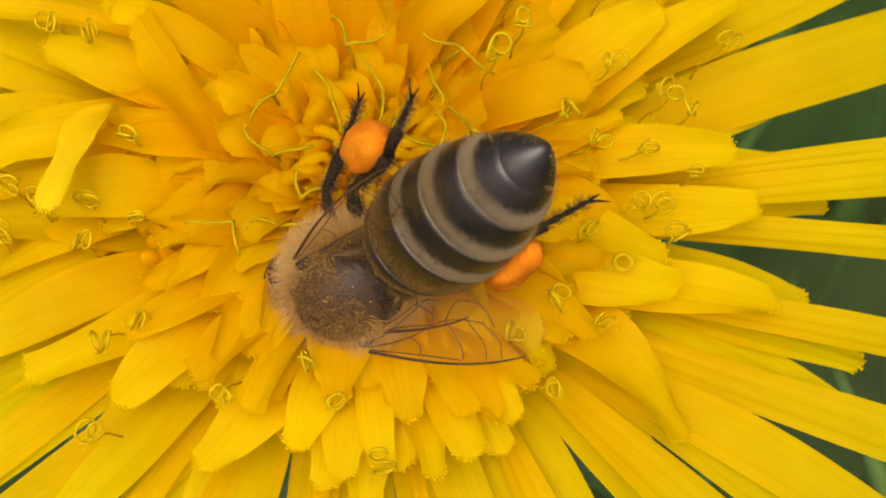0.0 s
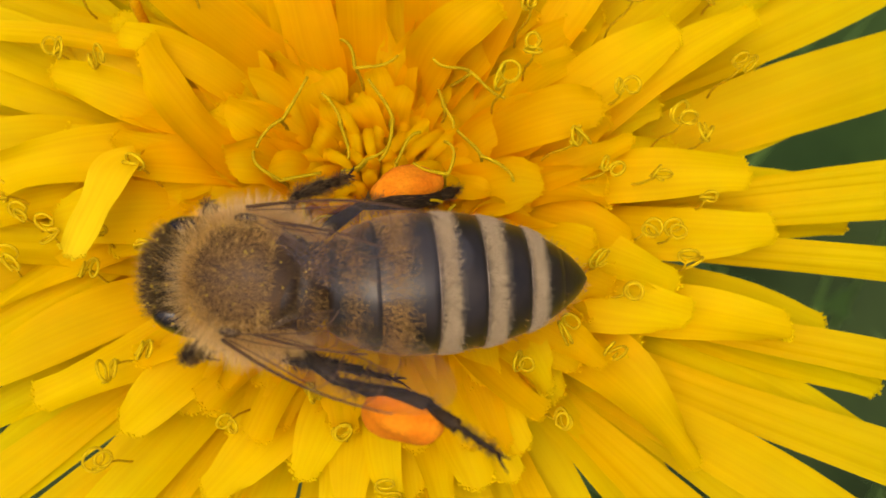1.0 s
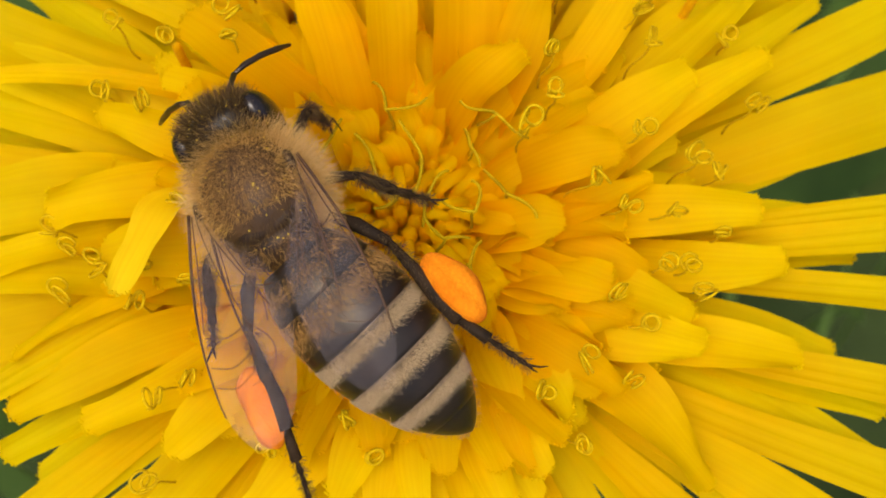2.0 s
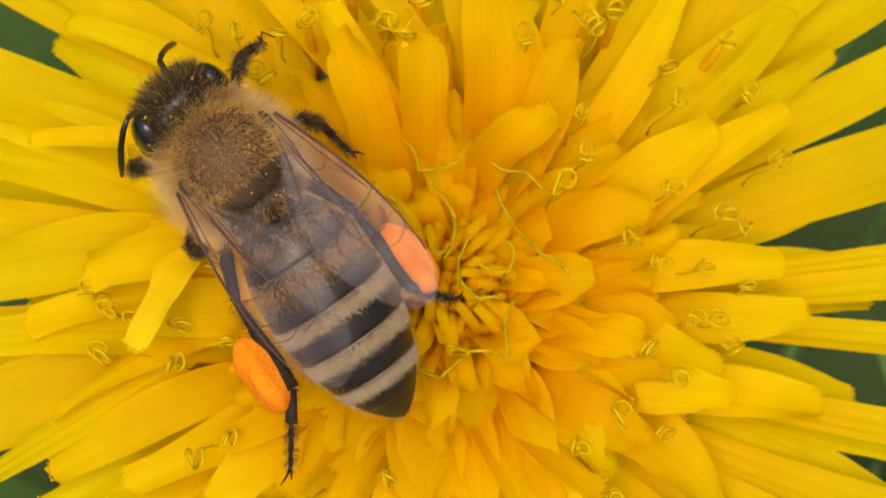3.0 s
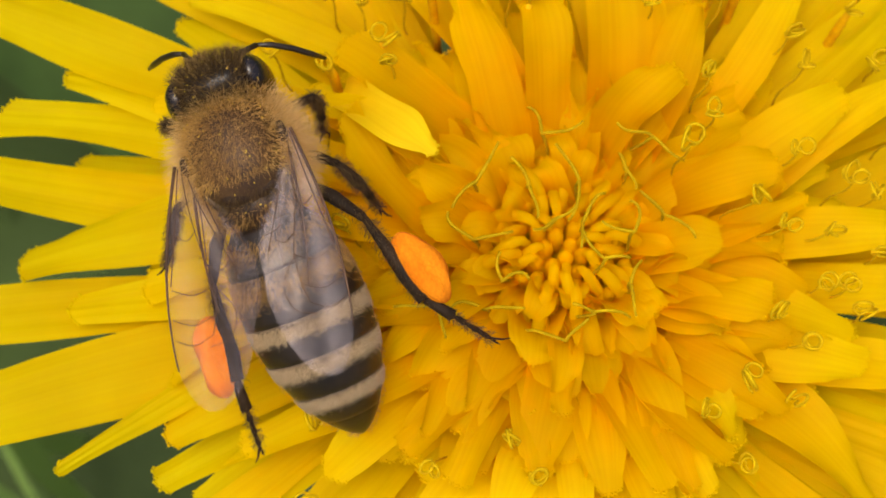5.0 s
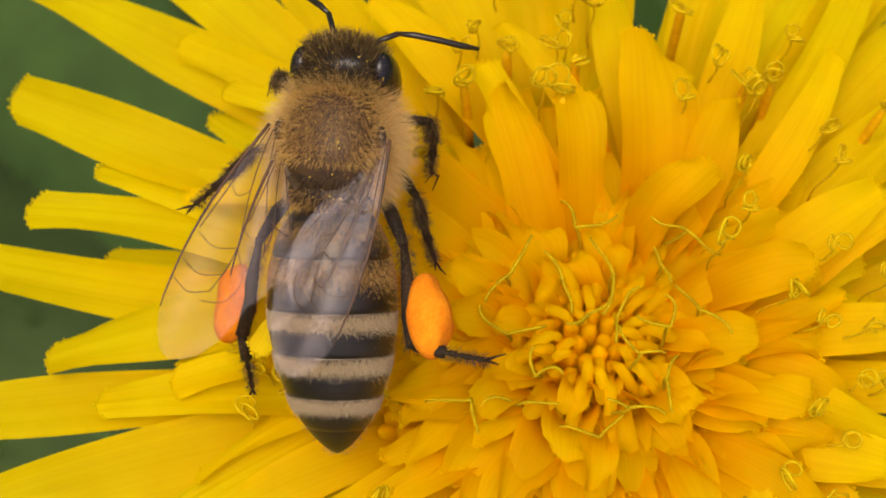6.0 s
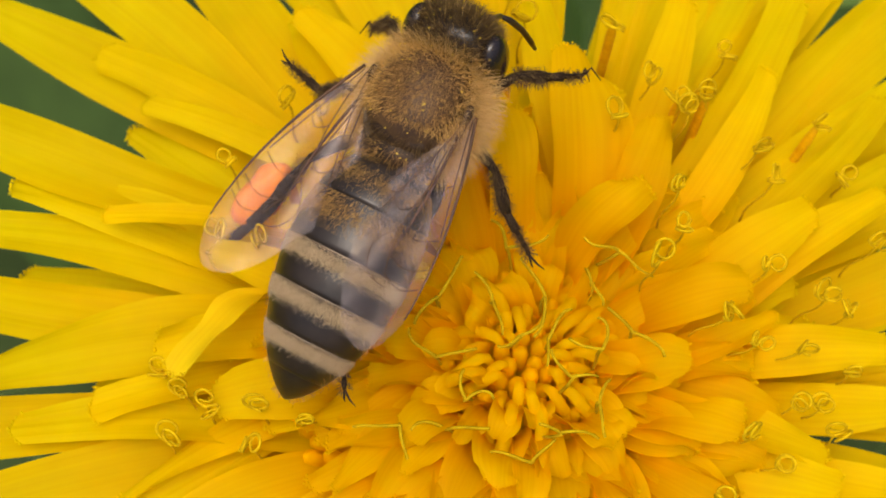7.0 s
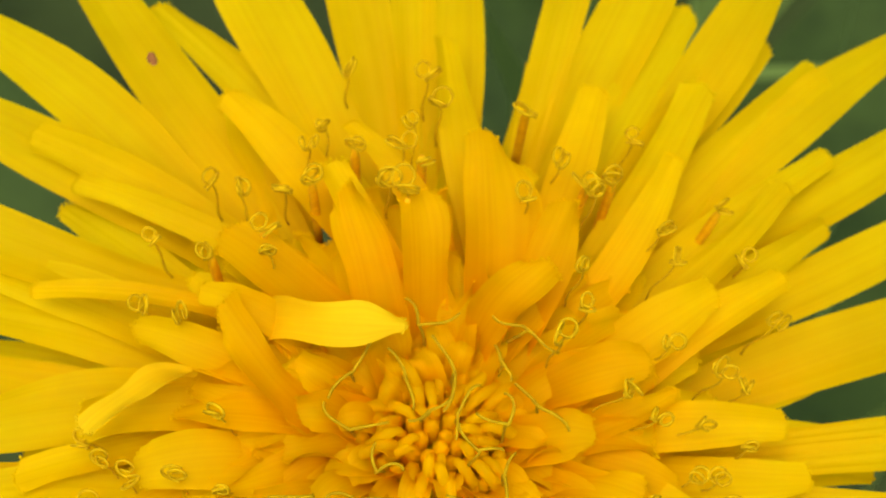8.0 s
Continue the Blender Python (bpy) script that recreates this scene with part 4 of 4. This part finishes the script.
# ---- what moves ----
def motions():
    walk(bee, [
        (0.0, pose(0.00025, -0.00432, 0.00108, -33.1, 36.9, -159.2)),
        (0.2, pose(0.00032, -0.00433, 0.00089, -30.8, 37.0, -167.5)),
        (0.3, pose(0.00017, -0.00404, 0.00093, -24.2, 34.6, -180.0)),
        (0.4, pose(-0.00015, -0.00403, 0.00121, -14.3, 26.3, -172.2)),
        (0.5, pose(0.00005, -0.00420, 0.00478, -13.1, 7.0, -180.7)),
        (0.6, pose(0.00039, -0.00388, 0.00519, -7.1, 4.1, 177.2)),
        (0.7, pose(0.00004, -0.00383, 0.00535, -0.9, -0.3, -188.4)),
        (0.8, pose(-0.00032, -0.00357, 0.00540, -5.0, -3.6, 160.9)),
        (0.9, pose(-0.00189, -0.00392, 0.00531, -1.7, -1.9, 164.7)),
        (1.0, pose(-0.00231, -0.00428, 0.00518, -4.8, 6.1, -187.7)),
        (1.1, pose(-0.00199, -0.00406, 0.00531, -1.7, -1.6, -183.4)),
        (1.2, pose(-0.00271, -0.00349, 0.00543, -3.2, -1.7, 161.2)),
        (1.3, pose(-0.00213, -0.00233, 0.00555, -0.9, -5.7, 147.2)),
        (1.4, pose(-0.00269, -0.00165, 0.00556, -9.6, -11.5, 134.6)),
        (1.5, pose(-0.00293, -0.00143, 0.00552, -15.4, -7.8, 126.1)),
        (1.6, pose(-0.00277, -0.00115, 0.00549, -15.8, -1.7, 119.5)),
        (1.7, pose(-0.00291, -0.00155, 0.00548, -18.0, -1.3, 121.3)),
        (2.8, pose(-0.00392, 0.00189, 0.00618, -1.1, -6.1, 101.3)),
        (2.9, pose(-0.00426, 0.00180, 0.00640, -2.7, -12.9, 112.7)),
        (3.0, pose(-0.00526, 0.00185, 0.00646, 1.9, -8.6, 131.5)),
        (3.1, pose(-0.00681, 0.00146, 0.00625, 3.4, -8.5, 144.2)),
        (3.2, pose(-0.00752, 0.00135, 0.00589, 2.3, -2.1, 148.9)),
        (3.3, pose(-0.00764, 0.00068, 0.00552, 3.3, 5.7, 157.0)),
        (3.5, pose(-0.00854, 0.00095, 0.00482, 2.3, 10.5, 161.3)),
        (3.7, pose(-0.00906, 0.00110, 0.00382, 1.8, 47.2, 147.6)),
        (3.8, pose(-0.00888, 0.00089, 0.00336, 1.5, 53.7, 152.9)),
        (3.9, pose(-0.00900, 0.00081, 0.00317, 0.1, 55.4, 149.6)),
        (4.0, pose(-0.00849, 0.00105, 0.00315, -0.1, 51.6, 151.0)),
        (4.1, pose(-0.00840, 0.00075, 0.00298, -2.9, 49.4, 146.5)),
        (4.2, pose(-0.00935, 0.00069, 0.00302, -6.8, 33.3, 147.4)),
        (5.3, pose(-0.00849, 0.00120, 0.00550, -9.2, -14.7, 101.0)),
        (5.4, pose(-0.00865, 0.00193, 0.00561, -8.9, -14.3, 100.8)),
        (5.5, pose(-0.00828, 0.00199, 0.00570, -11.7, -17.2, 99.6)),
        (5.6, pose(-0.00716, 0.00267, 0.00578, -9.3, -17.4, 95.7)),
        (5.8, pose(-0.00684, 0.00238, 0.00586, -10.4, -19.5, 85.8)),
        (6.0, pose(-0.00689, 0.00360, 0.00603, -7.1, -18.6, 83.8)),
        (6.1, pose(-0.00687, 0.00377, 0.00611, -5.0, -24.2, 78.5)),
        (6.2, pose(-0.00629, 0.00367, 0.00611, -6.7, -21.1, 68.7)),
        (6.3, pose(-0.00461, 0.00270, 0.00600, -8.4, -15.4, 59.7)),
        (6.4, pose(-0.00357, 0.00313, 0.00599, -7.2, -14.4, 39.8)),
        (6.5, pose(-0.00243, 0.00267, 0.00589, -4.6, -8.6, 30.8)),
        (6.6, pose(-0.00233, 0.00214, 0.00597, -8.1, -13.4, 36.1)),
        (6.7, pose(-0.00300, 0.00250, 0.00605, -5.4, -21.6, 50.0)),
        (6.8, pose(-0.00269, 0.00412, 0.00608, -3.9, -18.8, 56.7)),
        (6.9, pose(-0.00296, 0.00521, 0.00611, -5.0, -20.8, 58.8)),
        (7.0, pose(-0.00250, 0.00528, 0.00613, -4.7, -17.1, 62.5)),
        (7.1, pose(-0.00135, 0.00523, 0.00623, -8.4, -17.3, 56.8)),
        (7.2, pose(-0.00191, 0.00494, 0.00620, -6.5, -27.7, 55.2)),
        (7.3, pose(-0.00047, 0.00673, 0.00608, -8.0, -19.3, 56.0)),
        (7.4, pose(0.00169, 0.00736, 0.00618, -3.5, -14.2, 58.8)),
        (7.5, pose(-0.00089, 0.00806, 0.00647, -1.5, -5.6, 78.0)),
        (7.6, pose(-0.00273, 0.00631, 0.00784, 3.1, 11.1, 97.9)),
        (7.7, pose(-0.00662, 0.02696, 0.01817, -1.4, 0.7, 104.0)),
        (8.0, pose(-0.01981, 0.11811, 0.07374, -2.7, -11.7, 109.4)),
    ])
    walk(abdomen, [(t, pose(-1.8 * MM, 0, -0.2 * MM, 0, a, b)) for t, a, b in (
        (0.0, 27, 11), (0.2, 26, 11), (0.3, 26, 8), (0.4, 24, -0), (0.5, -19, 3), (0.6, -16, 2), (0.7, -6, 13), (0.8, -8, 19), (0.9, -13, 16), (1.0, -14, 12), (1.1, -16, 12), (1.2, -13, 15),
        (1.3, -9, 11), (1.4, -11, 16), (1.5, -12, 16), (1.6, -13, 16), (1.7, -15, 16), (2.8, -17, 5), (2.9, -13, 2), (3.0, -11, -6), (3.1, -17, -5), (3.2, -21, -9), (3.3, -19, -11), (3.5, -24, -11),
        (3.7, -21, -7), (3.8, -25, -7), (3.9, -26, -8), (4.0, -25, -7), (4.1, -18, -10), (4.2, -9, -12), (5.3, -14, 4), (5.4, -12, 3), (5.5, -13, 1), (5.6, -13, -1), (5.8, -14, 6), (6.0, -8, 4),
        (6.1, -10, 1), (6.2, -9, 5), (6.3, -12, 9), (6.4, -16, 12), (6.5, -18, 13), (6.6, -16, 14), (6.7, -11, 9), (6.8, -3, 7), (6.9, -1, 2), (7.0, -1, -1), (7.1, -2, 3), (7.2, -11, -2),
        (7.3, -6, -3), (7.4, -4, -9), (7.5, -7, -8), (7.6, 4, 2), (8.0, -5, 0),
    )])
    # the head: seconds, reach, height and nod
    walk(head, [(t, pose(x * MM, 0, z * MM, 0, nod, 0)) for t, x, z, nod in (
        (0.0, 1.9, -0.9, 40), (0.4, 1.8, -0.8, 42), (0.6, 1.72, -0.6, 42), (1.1, 1.72, -0.6, 42), (1.35, 2.08, -0.3, 20), (3.1, 2.08, -0.3, 20), (3.5, 1.85, -0.5, 34), (4.2, 1.85, -0.7, 40), (4.9, 2.08, -0.3, 20), (8.0, 2.08, -0.3, 20))])
    # wings: seconds, spread of the left and the right one, lift
    spread = ((0.0, 10, 24, 12, 22), (0.35, 10, 28, 2, 26), (0.5, 13, 32, -12, 32), (1.0, 14, 28, -6, 27), (1.5, 7, 13, 1, 10), (2.8, 10, 13, -2, 12), (3.0, 7, 14, 0, 17), (3.5, 17, 20, -2, 18),
              (3.75, 3, 10, -10, 8), (4.05, 3, 10, -10, 8), (4.25, 5, 11, -8, 9), (4.6, 12, 12, -4, 8), (5.5, 11, 16, -6, 5), (6.0, 19, 11, -11, 6), (6.5, 20, 2, -6, 9), (7.0, 14, 9, 6, 9), (7.3, 20, 8, 18, 10),
              (7.4, 26, 5, 40, 14), (7.5, 39, 2, 44, 15), (7.6, 60, 20, 62, 25), (7.7, 80, 10, 80, 10), (8.0, 80, 30, 80, 30))
    left_roll = {0.35: 16, 0.5: 26, 1.0: 26, 1.5: 15, 3.5: 9, 4.6: 10, 5.5: 30, 6.0: 26, 6.5: -8, 7.0: 22, 7.3: 34, 7.4: 20}
    for s in (1, -1):
        rows, rows2 = [], []
        for t, left, left_lift, right, right_lift in spread:
            a, lift = (left, left_lift) if s > 0 else (right, right_lift)
            roll = left_roll.get(t, 6) if s > 0 else 6
            rows.append((t, pose(0.3 * MM, 1.6 * s * MM, 0.95 * MM, roll * s, lift, -a * s)))
            rows2.append((t, pose(-0.3 * MM, 1.45 * s * MM, 0.75 * MM, roll * s, lift + 1.5, -(a * 0.9 - 8) * s)))
        walk(wings["fore", s], rows)
        walk(wings["hind", s], rows2)
    # legs: seconds and turn about the hip
    STEPS = {
        ("foreleg", 1): ((0.0, -38, 0, 0), (3.0, -50, 0, 0), (3.6, -50, 0, 0), (5.0, -30, 0, 0), (8.0, 0, 0, 0)),
        ("foreleg", -1): ((0.0, 38, 0, 0), (1.3, 38, 0, 0), (2.6, 38, 0, 0), (3.0, -5, -8, 8), (4.2, 38, 0, 0), (5.5, 28, 28, -33), (6.0, 26, 32, -27), (6.5, -49, -36, -28), (7.0, -3, -9, 11), (7.5, -1, 2, -15), (8.0, 0, 0, 0)),
        ("midleg", 1): ((0.0, 0, 0, 0), (0.5, 10, 11, -23), (1.0, 12, 22, 37), (1.5, 8, 16, 17), (2.2, 0, 0, 0), (3.0, -41, -28, 21), (3.5, 29, 34, 24), (4.0, 14, 23, 19), (4.8, 0, 0, 0), (5.5, -2, -6, -19), (6.5, 20, 32, -5), (7.0, 2, -13, -23), (8.0, 0, 0, 0)),
        ("midleg", -1): ((0.0, 0, 0, 0), (0.5, 22, -37, 28), (1.0, 7, -13, 8), (1.5, 30, -39, 21), (2.2, 0, 0, 0), (3.0, 15, -16, 23), (3.5, 4, -12, 24), (4.5, 0, 0, 0), (5.5, 14, -16, -18), (6.0, 14, -11, -22), (6.5, -45, 38, -9), (7.0, -3, 3, 3), (7.5, -8, 11, 32), (8.0, 0, 0, 0)),
        ("hindleg", 1): ((0.0, 23, 25, 32), (0.5, -65, 0, 12), (1.0, 9, 36, 8), (1.5, 5, 4, 33), (2.2, 0, 0, 0), (3.0, 2, 7, 6), (3.5, -0, -4, -5), (4.0, -7, -12, -10), (4.8, 0, 0, 0), (5.5, 2, 10, 22), (6.0, -2, -8, 5), (6.5, 6, 7, 33), (7.0, -4, -14, -9), (7.3, -4, -10, -12), (7.5, 17, 50, 22), (8.0, 0, 0, 0)),
        ("hindleg", -1): ((0.0, -13, 42, -3), (0.5, 26, -53, 4), (1.0, 12, -36, 8), (1.5, -15, 48, -9), (2.2, 0, 0, 0), (3.0, -0, 1, -17), (3.5, 4, -5, -22), (4.0, -34, -6, 1), (4.8, 0, 0, 0), (5.5, -24, 30, 3), (6.0, -32, 14, -3), (6.5, -23, 41, 20), (7.0, -1, 7, -35), (7.5, 2, -5, -25), (8.0, 0, 0, 0)),
    }
    # seconds and turn of the tarsus about the ankle
    TOES = {
        ("foreleg", 1): ((0.0, 0, 0, 0), (8.0, 0, 0, 0)),
        ("foreleg", -1): ((0.0, 0, 0, 0), (1.3, 0, 0, 0), (2.6, 0, 0, 0), (3.0, 0, 0, 0), (4.2, 0, 0, 0), (5.5, 6, 3, -14), (6.0, 0, 0, 0), (6.5, 0, 0, 0), (7.0, -5, -15, 18), (7.5, 0, 0, 0), (8.0, 0, 0, 0)),
        ("midleg", 1): ((0.0, 0, 0, 0), (0.5, 7, 39, -29), (1.0, 0, 0, 0), (1.5, 5, 46, -19), (2.2, 0, 0, 0), (3.0, 0, 0, 0), (3.5, 0, 0, 0), (4.0, 0, 0, 0), (4.8, 0, 0, 0), (5.5, 0, 0, 0), (6.5, 5, 47, -18), (7.0, 8, 40, -45), (8.0, 0, 0, 0)),
        ("midleg", -1): ((0.0, 0, 0, 0), (0.5, 0, 0, 0), (1.0, 0, 0, 0), (1.5, 0, 0, 0), (2.2, 0, 0, 0), (3.0, 0, 34, -29), (3.5, 0, 0, 0), (4.5, 0, 0, 0), (5.5, 8, 2, -38), (6.0, -3, 22, 4), (6.5, 0, 0, 0), (7.0, -4, 14, 11), (7.5, -6, 40, 21), (8.0, 0, 0, 0)),
        ("hindleg", 1): ((0.0, -4, -24, 7), (0.5, 0, 0, 0), (1.0, 1, 14, -5), (1.5, 2, 20, 12), (2.2, 0, 0, 0), (3.0, 2, 15, -22), (3.5, 1, -9, -25), (4.0, 1, 22, 24), (4.8, 0, 0, 0), (5.5, 0, 0, 75), (6.0, -3, -8, 26), (6.5, 1, 12, 19), (7.0, 0, 0, 0), (7.5, 0, 0, 0), (8.0, 0, 0, 0)),
        ("hindleg", -1): ((0.0, 0, 0, 0), (0.5, 2, 8, -56), (1.0, 0, 0, 0), (1.5, 0, 0, 0), (2.2, 0, 0, 0), (3.0, 2, -29, 21), (3.5, -2, 19, 2), (4.0, 5, -20, -37), (4.8, 0, 0, 0), (5.5, -3, 10, 34), (6.0, -4, 11, 57), (6.5, -4, 15, 43), (7.0, -3, 15, 37), (7.5, -1, 22, -15), (8.0, 0, 0, 0)),
    }
    for (nm, s), leg in legs.items():
        hip = LEGS[nm][0]
        rows = [(t, pose(hip[0] * MM, hip[1] * s * MM, hip[2] * MM, rx, ry, rz)) for t, rx, ry, rz in STEPS[nm, s]]
        walk(leg, rows)
        at = ankles[nm, s]
        walk(toes[nm, s], [(t, pose(at.x * MM, at.y * MM, at.z * MM, rx, ry, rz)) for t, rx, ry, rz in TOES[nm, s]])
    feel = {1: ((0.0, 0, -10, 48), (0.5, -4, 24, 38), (1.0, -20, 60, -30), (1.5, 0, 70, 0), (2.2, 0, 20, 0), (3.0, -25, 45, 23), (3.5, 0, 70, 0), (4.5, 0, 10, 0), (5.5, 0, 60, 0), (6.0, 0, 15, 0), (6.5, -5, 24, 44), (8.0, 0, 0, 10)),
            -1: ((0.0, 10, 20, 10), (0.4, 5, 25, 5), (0.5, 0, 62, 0), (1.5, 0, 68, 0), (2.2, 0, 20, 0), (3.0, 14, 31, 15), (3.5, 2, 13, -44), (4.5, 0, 20, -20), (5.5, 11, 50, -55), (6.0, -1, 4, -42), (6.35, 0, 20, -30), (6.5, 20, 100, 40), (6.65, 0, 25, -20), (7.0, 25, 42, 21), (8.0, 0, 0, 0))}
    for ant, s in zip(antennae, (1, -1)):
        walk(ant, [(t, pose(0.75 * MM, 0.35 * s * MM, 0.35 * MM, rx, ry, rz)) for t, rx, ry, rz in feel[s]])
    # seconds, place and turn of the loose florets, from the middle of the flower
    walk(pale_floret, [(t, pose(x * MM, y * MM, 1.9 * MM, rx, ry, rz)) for t, x, y, rx, ry, rz in
                       ((0.0, -7.7, 1.1, 30, 4, -106), (1.5, -6.9, 0.5, 10, 4, -112), (3.0, -7.6, 0.7, 25, 4, -113), (4.3, -7.9, 1.3, 30, 4, -118), (7.5, -8.1, 1.75, 35, 4, -126), (8.0, -7.9, 1.65, 35, 4, -135))])
    walk(bent_floret, [(t, pose(x * MM, y * MM, z * MM, rx, ry, rz)) for t, x, y, z, rx, ry, rz in
                       ((0.0, -5.6, 2.6, -1.6, 0, 4, 152), (3.55, -5.6, 2.6, -1.6, 0, 4, 152), (3.7, -6.6, 1.6, -0.8, 0, -8, 100), (3.85, -7.6, 0.6, 0.3, 0, -14, 42), (4.2, -7.6, 0.7, 0.3, 0, -14, 42), (4.75, -7.4, 3.4, 0.9, 0, -10, -10),
                        (5.3, -7.0, 5.4, 1.3, 0, -4, -56), (5.75, -6.8, 5.0, 1.1, 0, -2, -56), (6.0, -6.5, 4.9, -0.4, 0, 8, -55), (7.1, -6.0, 4.4, 1.0, 0, -14, -40), (7.55, -5.4, 3.2, 1.6, 20, -3, -4), (8.0, -5.4, 3.2, 1.6, 20, -3, -4))])
    walk(side_floret, [(t, pose(-4.4 * MM, 8.0 * MM, z * MM, rx, ry, rz)) for t, z, rx, ry, rz in
                       ((0.0, -3.0, 0, 0, 122), (6.3, -3.0, 0, 0, 122), (6.45, 1.7, 0, -6, 170), (6.7, 1.8, 0, -6, 174), (6.9, 0.2, 0, -3, 140), (7.05, -3.0, 0, 0, 122), (8.0, -3.0, 0, 0, 122))])


motions()
